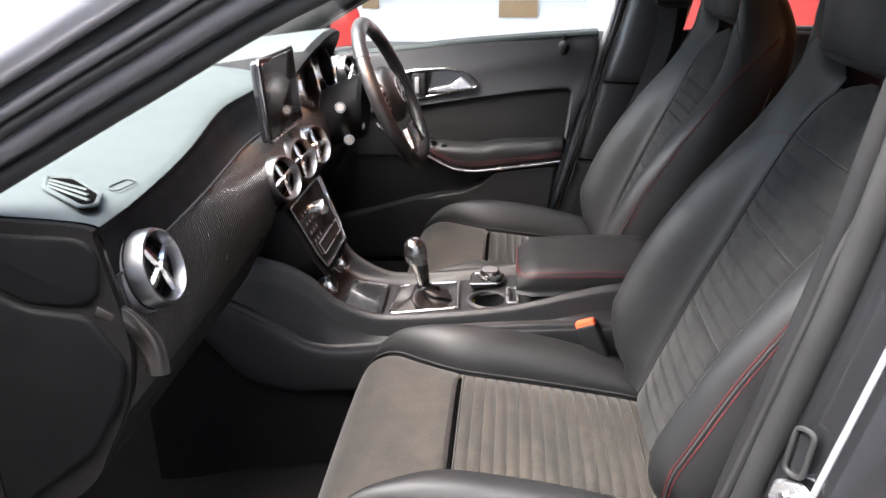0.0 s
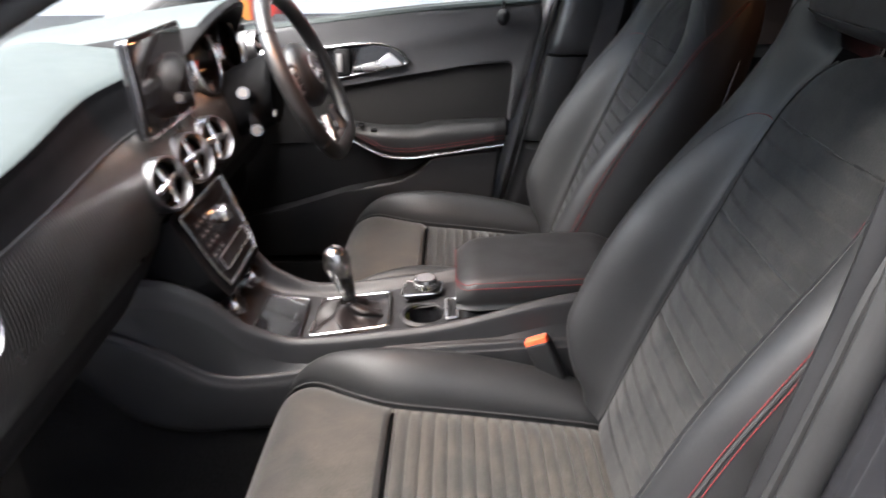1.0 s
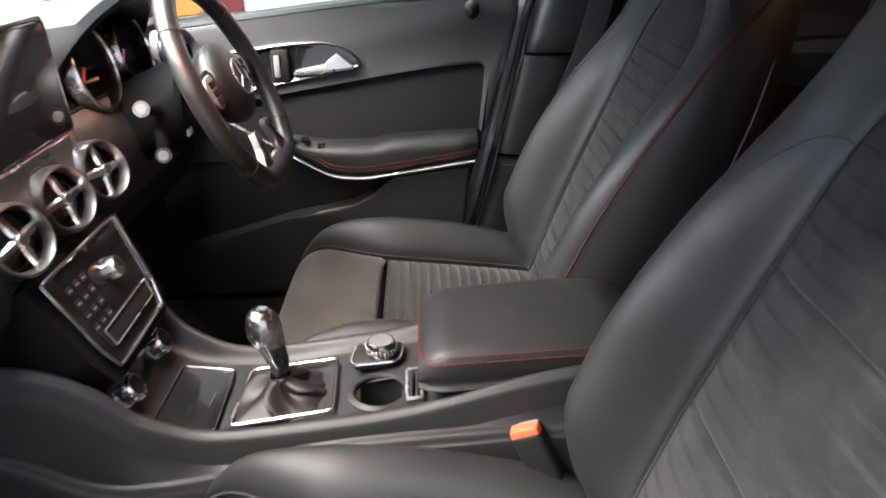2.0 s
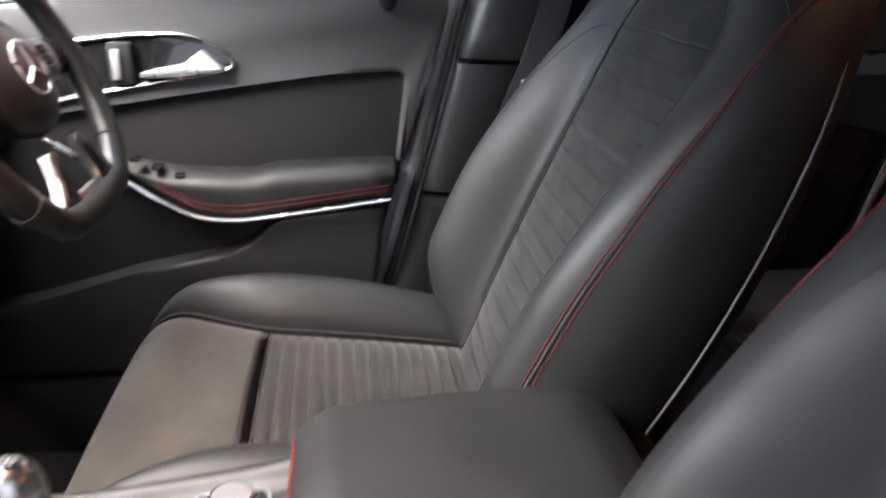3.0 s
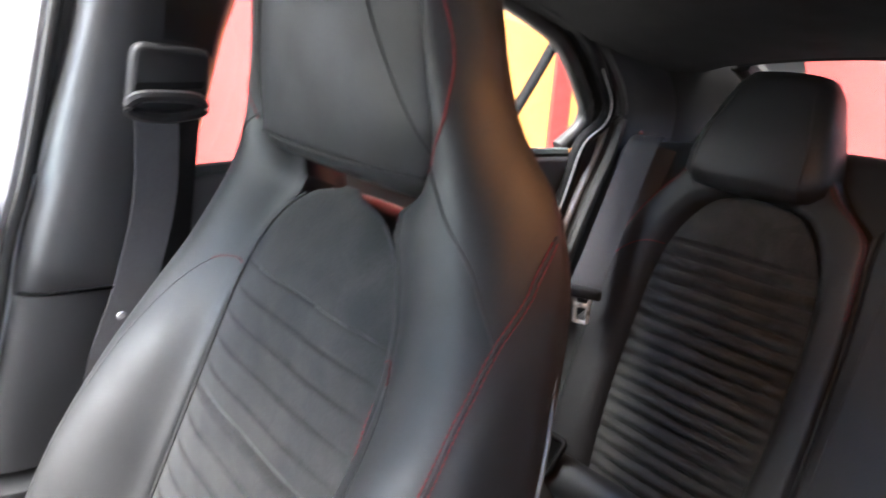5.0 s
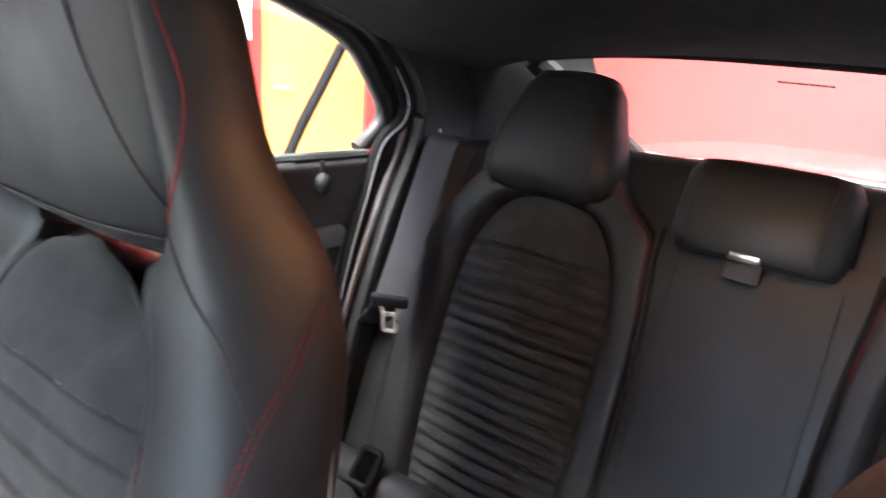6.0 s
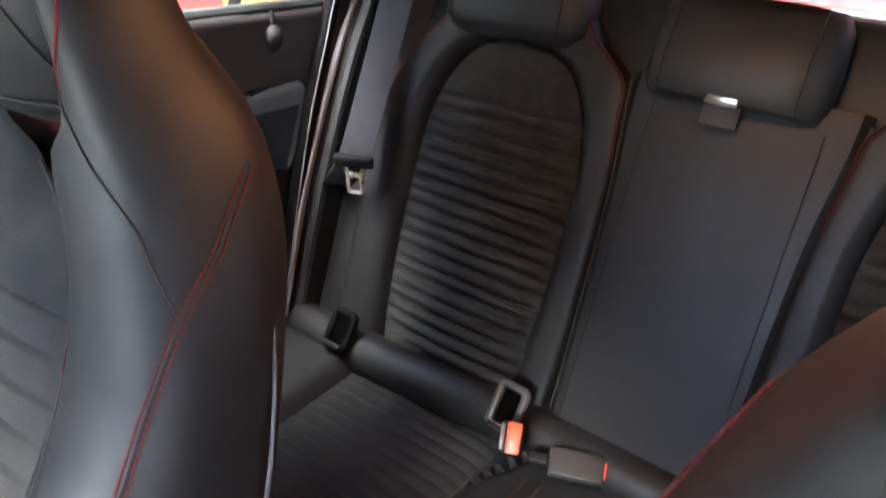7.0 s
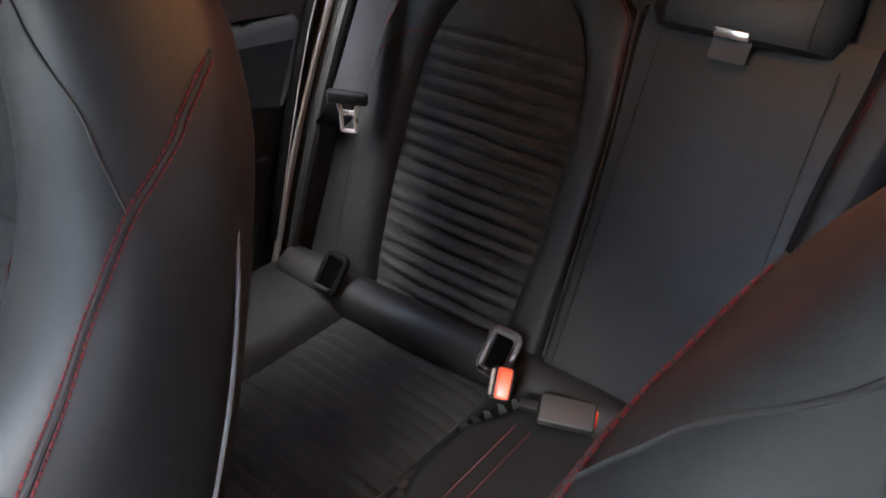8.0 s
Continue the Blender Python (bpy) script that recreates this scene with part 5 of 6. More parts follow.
for k in range(64):
    a = k * math.tau / 64
    r = 0.178
    p = Vector((r * math.cos(a), r * math.sin(a), 0))
    if p.x > 0.152:
        p.x = 0.152 + (p.x - 0.152) * 0.25
    rim.append(wm @ p)
part("rim", tube(rim, 0.0185, 14, closed=True, up=wm.to_3x3() @ Vector((0, 0, 1)), flat=0.9), HIDE, wheel)
for a in (52, 128, 232, 308):
    ring_m = wm @ Matrix.Rotation(radians(a), 4, "Z") @ Matrix.Translation((0.178, 0, 0))
    part("rim_join", tube([ring_m @ Vector((0.0187 * math.cos(b), 0, 0.0170 * math.sin(b))) for b in (j * math.tau / 24 for j in range(24))], 0.0009, 5, closed=True), THREAD, wheel, "sewn join in the rim leather")
hub = part("hub", lathe([(0, 0.020), (0.03, 0.0185), (0.052, 0.013), (0.064, 0.004), (0.069, -0.008), (0.066, -0.022), (0.05, -0.050)], wm @ Matrix.Translation((-0.005, 0, 0.002)) @ Matrix.Diagonal((1.02, 1.06, 1, 1)), 40), HIDE, wheel, "padded hub")
part("emblem_ring", tube([wm @ Vector((-0.005 + 0.031 * math.cos(a), 0.031 * math.sin(a), 0.0212)) for a in (k * math.tau / 32 for k in range(32))], 0.0018, 6, closed=True), SILVER, hub, "silver round emblem")
for k in range(3):
    a = math.pi + k * math.tau / 3
    part("emblem_bar", tube([wm @ Vector((-0.005, 0, 0.0230)), wm @ Vector((-0.005 + 0.030 * math.cos(a), 0.030 * math.sin(a), 0.0215))], 0.0018, 6), SILVER, hub)


def on_wheel(lift, side):
    return lambda a, b, c: wm @ Vector((a, side * b, lift + c))


for s in (-1, 1):
    spoke = part("spoke", loft([[wm @ Vector((-0.008 + dx * w, s * y, z + dz)) for dx, dz in ((-0.03, 0), (-0.02, 0.006), (0.02, 0.006), (0.03, 0), (0.02, -0.012), (-0.02, -0.012))] for y, z, w in ((0.065, -0.006, 1.2), (0.10, -0.010, 1.0), (0.14, -0.008, 0.8), (0.172, 0.0, 0.7))], True, True), SOFT, wheel)
    part("spoke_trim", plate(rounded([(-0.036, 0.078), (0.016, 0.082), (0.020, 0.104), (0.006, 0.128), (-0.020, 0.130), (-0.034, 0.112)], 0.008), 0.005, on_wheel(0.002, s), 0.002), GREYTRIM, spoke, "silver button panel")
    for k in range(3):
        part("wheel_key", plate(rounded([(-0.026 + 0.014 * k, 0.086), (-0.015 + 0.014 * k, 0.086), (-0.015 + 0.014 * k, 0.110), (-0.026 + 0.014 * k, 0.110)], 0.003), 0.002, on_wheel(0.004, s), 0.0008), PLASTIC, spoke, "wheel button")
    part("lower_spoke", plate(rounded([(0.082, 0.030), (0.078, 0.052), (0.108, 0.066), (0.142, 0.090), (0.150, 0.064), (0.146, 0.042), (0.114, 0.036)], 0.006), 0.012, on_wheel(0.008, s), 0.003), SATIN, wheel, "silver lower spoke")
    part("spoke_slot", plate(rounded([(0.094, 0.042), (0.094, 0.052), (0.112, 0.060), (0.130, 0.072), (0.134, 0.058), (0.114, 0.046)], 0.004), 0.002, on_wheel(0.0088, s), 0.0), GLOSS, wheel)
part("lower_bridge", box(0.134, 0.152, -0.06, 0.06, -0.008, 0.006, 0.005, 2, wm), SILVER, wheel, "silver bridge in the flat bottom")
column = thing("steering_column", "black steering column shroud with two stalks", "steering column")
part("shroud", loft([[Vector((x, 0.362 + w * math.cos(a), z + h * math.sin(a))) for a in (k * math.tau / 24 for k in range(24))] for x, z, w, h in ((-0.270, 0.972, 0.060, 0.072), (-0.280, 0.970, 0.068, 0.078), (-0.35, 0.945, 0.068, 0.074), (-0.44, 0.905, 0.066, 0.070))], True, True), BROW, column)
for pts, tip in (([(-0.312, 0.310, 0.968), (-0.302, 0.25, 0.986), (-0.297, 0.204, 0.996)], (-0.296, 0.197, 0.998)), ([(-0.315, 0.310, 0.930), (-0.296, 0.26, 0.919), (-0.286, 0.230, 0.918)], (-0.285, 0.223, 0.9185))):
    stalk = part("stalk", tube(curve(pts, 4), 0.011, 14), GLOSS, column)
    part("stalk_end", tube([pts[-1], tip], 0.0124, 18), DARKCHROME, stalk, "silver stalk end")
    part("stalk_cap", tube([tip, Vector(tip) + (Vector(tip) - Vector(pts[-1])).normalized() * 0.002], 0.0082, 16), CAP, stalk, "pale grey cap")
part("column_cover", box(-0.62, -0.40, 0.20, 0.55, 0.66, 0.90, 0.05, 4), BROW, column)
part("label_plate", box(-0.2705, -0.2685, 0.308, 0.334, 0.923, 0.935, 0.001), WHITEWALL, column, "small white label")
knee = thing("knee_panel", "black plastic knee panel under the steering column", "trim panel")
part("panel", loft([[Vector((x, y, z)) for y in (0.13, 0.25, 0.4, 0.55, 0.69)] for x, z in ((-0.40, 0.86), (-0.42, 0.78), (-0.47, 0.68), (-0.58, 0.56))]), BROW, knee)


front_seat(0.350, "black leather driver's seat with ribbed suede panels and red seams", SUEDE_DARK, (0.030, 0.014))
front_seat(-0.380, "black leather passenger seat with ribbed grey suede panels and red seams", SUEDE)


def buckle(at, rz, ry, label):
    """A belt buckle: a black case on a stem with an orange-red press button."""
    m = Matrix.Translation(at) @ Matrix.Rotation(radians(rz), 4, "Z") @ Matrix.Rotation(radians(ry), 4, "Y")
    b = thing("belt_buckle", label, "belt buckle", "belt buckles")
    m = m @ Matrix.Scale(1.25, 4)
    part("case", box(-0.016, 0.016, -0.012, 0.012, -0.075, 0.0, 0.005, 3, m), PLASTIC, b)
    part("button", box(-0.0155, 0.0155, -0.010, 0.005, -0.012, 0.006, 0.003, 2, m), BUTTON, b, "orange-red release button")
    part("slot_plate", box(-0.013, 0.013, 0.007, 0.011, -0.004, 0.003, 0.001, 1, m), GREYTRIM, b)
    part("stem", box(-0.010, 0.010, -0.004, 0.004, -0.15, -0.07, 0.002, 1, m), GREYTRIM, b)
    return b


buckle((0.241, -0.143, 0.660), -18, -26, "black belt buckle with orange-red button beside the passenger seat")

# ---- rear bench ----
BY = 0.036
RFOOT = (1.085, 0.600, radians(19))
R_INS = [(0, 0.112), (0.1, 0.124), (0.25, 0.133), (0.37, 0.132), (0.44, 0.120), (0.49, 0.094), (0.52, 0.060), (0.535, 0.01)]
R_SIDE = {1: [(0, 0.205), (0.25, 0.213), (0.40, 0.212), (0.42, 0.209), (0.48, 0.181), (0.56, 0.128), (0.60, 0.100)],
          -1: [(0, 0.186), (0.26, 0.187), (0.38, 0.183), (0.47, 0.174), (0.505, 0.170), (0.53, 0.146), (0.552, 0.120), (0.60, 0.092)]}
bench = thing("rear_bench", "black leather rear bench with ribbed suede panels and red seams", "rear bench")


def rear_band(yc, d, edge, k, w):
    """Skin of the leather surround of a rear backrest, from the ribbed panel (k = 0) out to its edge (k = 1)."""
    h = spline(R_INS, w) if w < 0.535 else 0.0
    u = h + (spline(edge, w) - h) * k
    n = spline([(0, -0.006), (0.05, 0.006), (0.16, 0.019), (0.40, 0.026), (0.70, 0.025), (0.90, 0.022), (0.97, 0.016), (1.0, 0.002)], k)
    return seat_point(yc, d * u, w, n, RFOOT)


for s in (1, -1):
    yc = 0.346 if s > 0 else -0.267
    ins = dict(ins=R_INS)
    part("backrest_insert", backrest_insert(yc, ins, RFOOT, 0.0, 0.535, 0.0215, (0.03, 0.445), (0.165, 0.31), 0.012, 0.012, 0.9), RIBBED, bench, "ribbed black suede backrest panel")
    part("rib_seam", rib_seams(yc, ins, RFOOT, (0.03, 0.445), 0.0215, 0.011), THREAD, bench)
    for d in (-1, 1):
        edge = R_SIDE[d * s]
        part("backrest_bolster", loft([[rear_band(yc, d, edge, k / 20, 0.60 * i / 60) for k in range(21)] + [seat_point(yc, d * (spline(edge, 0.60 * i / 60) - 0.01), 0.60 * i / 60, -0.05, RFOOT)] for i in range(61)]), LEATHER, bench)
        part("seam", tube([rear_band(yc, d, edge, 0.012, 0.01 + 0.0125 * k) for k in range(42)], 0.0016, 6), THREAD, bench)
        for e in (0.955, 0.90):
            part("red_seam", stitches([rear_band(yc, d, edge, e, 0.40 + 0.005 * k) + Vector((-0.001, 0, 0.0005)) for k in range(40)], 0.0062, 0.0046, 0.0006), STITCH, bench)
        if d == s:
            part("shoulder_seam", tube([rear_band(yc, d, edge, 0.04 + 0.92 * k / 12, 0.428 - 0.055 * (k / 12) ** 2) + Vector((-0.0006, 0, 0.0003)) for k in range(13)], 0.0009, 6), STITCH, bench)
    hy = yc + 0.012 * s
    head = [(0.529, 0.070, 0.034, -0.03), (0.534, 0.096, 0.046, -0.045), (0.549, 0.111, 0.056, -0.05), (0.581, 0.112, 0.060, -0.05), (0.617, 0.103, 0.058, -0.05), (0.657, 0.089, 0.052, -0.045),
            (0.692, 0.077, 0.044, -0.04), (0.713, 0.062, 0.032, -0.03), (0.721, 0.034, 0.012, -0.015)]
    part("headrest", pillow(hy, RFOOT, head, 40), LEATHER, bench, "black leather head pad of the outer rear seat")
    for d in (-1, 1):
        part("head_seam", tube([seat_point(hy, d * spline([(0.53, 0.084), (0.6, 0.080), (0.7, 0.056)], w), w, spline([(r[0], r[2]) for r in head], w) + spline([(0.53, -0.0035), (0.6, -0.003), (0.69, -0.002)], w), RFOOT) for w in (0.528 + 0.01 * k for k in range(17))], 0.0012, 6), THREAD, bench)
    # side pad beyond the surround
    e = yc + s * 0.20
    part("side_pad", loft([[seat_point(e, s * u, w, n, RFOOT) for u, n in ((-0.03, -0.03), (0.0, 0.004), (0.03, 0.010), (0.06, 0.004), (0.09, -0.03))] for w in (0.0, 0.1, 0.3, 0.42, 0.50, 0.56, 0.58)], caps=True), LEATHER, bench)
# middle back panel
rows = []
for k in range(31):
    w = 0.525 * k / 30
    h = spline([(0, 0.118), (0.25, 0.121), (0.38, 0.126), (0.515, 0.138)], w)
    row = []
    for j in range(-12, 13):
        e = abs(j) / 12
        row.append(seat_point(BY, h * j / 12, w, 0.028 - 0.014 * e**30 - 0.012 * (k / 30) ** 8, RFOOT))
    rows.append(row)
part("middle_panel", loft(rows), LEATHER, bench, "smooth black leather middle backrest")
for d in (-1, 1):
    part("seam", tube([seat_point(BY, d * (spline([(0, 0.118), (0.25, 0.121), (0.38, 0.126), (0.515, 0.138)], w)), w, 0.012, RFOOT) for w in (0.0 + 0.0257 * k for k in range(21))], 0.003, 6), THREAD, bench)
    part("fine_seam", tube([seat_point(BY, d * 0.098, 0.005 + 0.0257 * k, 0.0300, RFOOT) for k in range(20)], 0.0008, 6), THREAD, bench)
part("pull_tag", plate(rounded([(-0.021, -0.030), (0.021, -0.030), (0.021, 0.0), (-0.021, 0.0)], 0.004), 0.002, lambda a, b, c: seat_point(BY + 0.012, a, 0.508 + b, 0.046 + c, RFOOT), 0.0006), WEBBING, bench, "grey fabric pull tag")
part("tag_clip", box(-0.019, 0.019, -0.003, 0.003, -0.005, 0.005, 0.002, 2, Matrix.Translation(seat_point(BY + 0.012, 0, 0.506, 0.056, RFOOT)) @ Matrix.Rotation(math.pi / 2, 4, "Z") @ Matrix.Rotation(0, 4, "X")), SILVER, bench, "shiny metal clip")
midhead = [(0.502, 0.080, 0.04, -0.03), (0.505, 0.098, 0.056, -0.045), (0.520, 0.105, 0.064, -0.05), (0.56, 0.106, 0.063, -0.05), (0.605, 0.103, 0.054, -0.045), (0.622, 0.094, 0.040, -0.035), (0.628, 0.066, 0.02, -0.02)]
mh = part("middle_headrest", pillow(BY + 0.012, RFOOT, midhead, 40), LEATHER, bench, "low black leather middle head pad")
for d in (-1, 1):
    part("head_seam", tube([seat_point(BY + 0.012, d * 0.078, 0.506 + 0.0095 * k, spline([(r[0], r[2]) for r in midhead], 0.506 + 0.0095 * k) - 0.0035, RFOOT) for k in range(13)], 0.0010, 6), THREAD, mh)
# bench back behind everything
part("bench_back", loft([[seat_point(BY, u, w, n, RFOOT) for w, n in ((-0.02, -0.02), (0.40, -0.016), (0.52, -0.014), (0.588 + lift, -0.018), (0.604 + lift, -0.028), (0.611 + lift, -0.045), (0.606 + lift, -0.10))] for u, lift in ((-0.60, -0.02), (-0.45, 0.0), (-0.3, 0.016), (-0.1, 0.022), (0.1, 0.022), (0.3, 0.016), (0.45, 0.0), (0.60, -0.02))]), LEATHER, bench)
# roll between cushion and back
roll = curve([(1.065, 0.62, 0.620), (1.065, 0.45, 0.624), (1.07, 0.30, 0.628), (1.075, 0.2, 0.632), (1.075, 0.1, 0.636), (1.072, 0.0, 0.636), (1.070, -0.2, 0.630), (1.065, -0.62, 0.620)], 6)
part("back_roll", tube(roll, 0.036, 16), LEATHER, bench, "black leather roll at the foot of the backrest")
# rear cushion
CZ = [(0.50, 0.47), (0.53, 0.55), (0.58, 0.585), (0.65, 0.600), (0.80, 0.600), (0.95, 0.605), (1.08, 0.610)]
MID_EDGE = [(0.50, 0.120), (0.80, 0.128), (0.86, 0.150), (0.95, 0.152), (1.00, 0.130), (1.06, 0.110)]


def cushion_kind(x, y):
    """Which pad of the rear cushion a place belongs to, and how far inside its edge it lies."""
    mid = spline(MID_EDGE, x) - abs(y - BY)
    if mid > 0:
        return "middle", mid
    side = 0.140 - min(abs(y - 0.335), abs(y + 0.263))
    return ("panel", side) if side > 0 and x > 0.66 + 0.06 * abs(min(abs(y - 0.335), abs(y + 0.263)) / 0.14) ** 2 else ("bolster", min(0.05, abs(side)))


rows = []
for i in range(201):
    x = 0.50 + 0.56 * i / 200
    row = []
    for j in range(161):
        y = -0.64 + 1.28 * j / 160
        kind, inside = cushion_kind(x, y)
        z = spline(CZ, x)
        if kind == "middle":
            z += 0.026 * (1 - (1 - min(1, inside / 0.020)) ** 2) - 0.004
        elif kind == "panel":
            z += ribs(x, 0.60, 1.05, 0.021, 0.005, crisp=0.7) * min(1, inside / 0.01) - 0.008 + 0.006 * min(1, inside / 0.03)
        else:
            z += 0.020 * (1 - (1 - min(1, inside / 0.035)) ** 2)
        row.append(Vector((x, y, z)))
    rows.append(row)
cush = part("cushion", loft(rows), LEATHER, bench, "black leather rear cushion with ribbed suede panels")
# blacker suede stands in for the driver's seat shading these panels
cush.data.materials.append(SUEDE_BLACK)
for f in cush.data.polygons:
    if cushion_kind(f.center.x, f.center.y)[0] == "panel":
        f.material_index = 1
part("cushion_front", loft([[Vector((x, y, z)) for y in (-0.64, -0.2, 0.2, 0.64)] for x, z in ((0.505, 0.48), (0.52, 0.40), (0.56, 0.27))]), CARPET, bench)
for d in (-1, 1):
    for g in (0.0, 0.008):
        part("red_seam", stitches([Vector((x, BY + d * (0.070 + 2.6 * g), spline(CZ, x) + 0.0228)) for x in (0.56 + 0.02 * k for k in range(23))], 0.0062, 0.0046, 0.0008), STITCH, cush)
for y, x, z in ((0.188, 1.036, 0.686), (0.50, 1.040, 0.668)):
    # outer anchor: its shade is put into blacker frame and bar materials
    anchor = part("anchor_frame", tube([Vector((x, y, z)) + Matrix.Rotation(radians(36), 3, "Y") @ Vector((0, a, b)) for a, b in rounded([(-0.019, -0.028), (0.019, -0.028), (0.019, 0.028), (-0.019, 0.028)], 0.010)], 0.0062, 8, closed=True), DOORSKIN if y < 0.3 else BROW, bench, "plastic frame of the child-seat anchor")
    # black plate standing in for the shade inside the anchor
    part("anchor_hole_shade", plate(rounded([(-0.018, -0.027), (0.018, -0.027), (0.018, 0.027), (-0.018, 0.027)], 0.008), 0.004, lambda a, b, c, x=x, y=y, z=z: Vector((x, y, z)) + Matrix.Rotation(radians(36), 3, "Y") @ Vector((c * -1, a, b)), 0.0), HOLLOW_SHADE, anchor)
    part("anchor_bar", tube([(x - 0.020, y - 0.016, z - 0.018), (x - 0.020, y + 0.016, z - 0.018)], 0.004, 8), CHROME if y < 0.3 else PLASTIC, anchor)
buckle((0.985, 0.150, 0.690), 25, -50, "black belt buckle with orange-red button on the rear bench")
mb = thing("belt_buckle", "grey belt buckle lying on the rear middle cushion", "belt buckle", "belt buckles")
m = Matrix.Translation((1.028, 0.080, 0.655)) @ Matrix.Rotation(radians(24), 4, "Z") @ Matrix.Rotation(radians(-30), 4, "Y") @ Matrix.Scale(0.76, 4)
part("case", box(-0.024, 0.024, -0.048, 0.042, -0.012, 0.012, 0.004, 3, m), CASE, mb)
part("button", box(-0.014, 0.014, -0.052, -0.044, -0.008, 0.008, 0.003, 2, m), BUTTON, mb, "red release button")
part("stem", box(-0.008, 0.008, 0.044, 0.075, -0.004, 0.010, 0.003, 2, m), PLASTIC, mb)

# rear belt
rb = thing("seat_belt", "black rear seat belt with a steel tongue hanging beside the bench", "seat belt")
rows = []
for p in curve([(1.262, 0.560, 1.165), (1.235, 0.552, 1.155), (1.205, 0.545, 1.11), (1.155, 0.535, 1.02), (1.112, 0.528, 0.94), (1.108, 0.545, 0.90), (1.13, 0.59, 0.86), (1.16, 0.63, 0.84)], 6):
    rows.append([p + Vector((-0.012, 0.022, 0)), p + Vector((0.010, -0.022, 0)), p + Vector((0.012, -0.020, 0)), p + Vector((-0.010, 0.024, 0))])
part("strap", loft(rows, True, True), WEBBING, rb)
tm = Matrix.Translation((1.096, 0.520, 0.912)) @ Matrix.Rotation(radians(-62), 4, "Z") @ Matrix.Rotation(radians(10), 4, "X")
part("tongue_grip", box(-0.030, 0.030, -0.006, 0.006, 0.006, 0.026, 0.005, 3, tm), PLASTIC, rb)
tongue = rounded([(-0.015, 0.008), (-0.0105, -0.006), (-0.0105, -0.038), (0.0105, -0.038), (0.0105, -0.006), (0.015, 0.008)], 0.004)
part("tongue", tube([tm @ Vector((a, 0, b)) for a, b in tongue], 0.0032, 8, closed=True), STEEL, rb, "polished steel belt tongue")
part("tongue_bridge", box(-0.0105, 0.0105, -0.002, 0.002, -0.012, -0.004, 0.001, 1, tm), STEEL, rb)

# ---- rear door, rear post, parcel shelf ----
for s in (1, -1):
    rows = [[Vector((x, s * y, z)) for y, z in ((0.74, 0.20), (0.78, 0.50), (0.79, 0.90), (0.765, 1.06), (0.735, 1.085))] for x in ((0.13, 0.6, 1.0, 1.5, 2.1) if s > 0 else (0.50, 0.8, 1.1, 1.5, 2.1))]
    car_part("body_side", loft(rows), PAINT, "grey metallic painted flank of the car", "car body")
    rows = [[Vector((x, s * y, z)) for y, z in ((0.70, 0.24), (0.70, 0.60), (0.69, 0.90))] for x in (1.02, 1.2, 1.4, 1.7, 2.05)]
    car_part("rear_side_lining", loft(rows), SOFT, "black lining beside the rear bench", "lining")
def flip(bm, side):
    """Mirrors a piece to the other side of the car."""
    if side < 0:
        for v in bm.verts:
            v.co.y = -v.co.y
    return bm


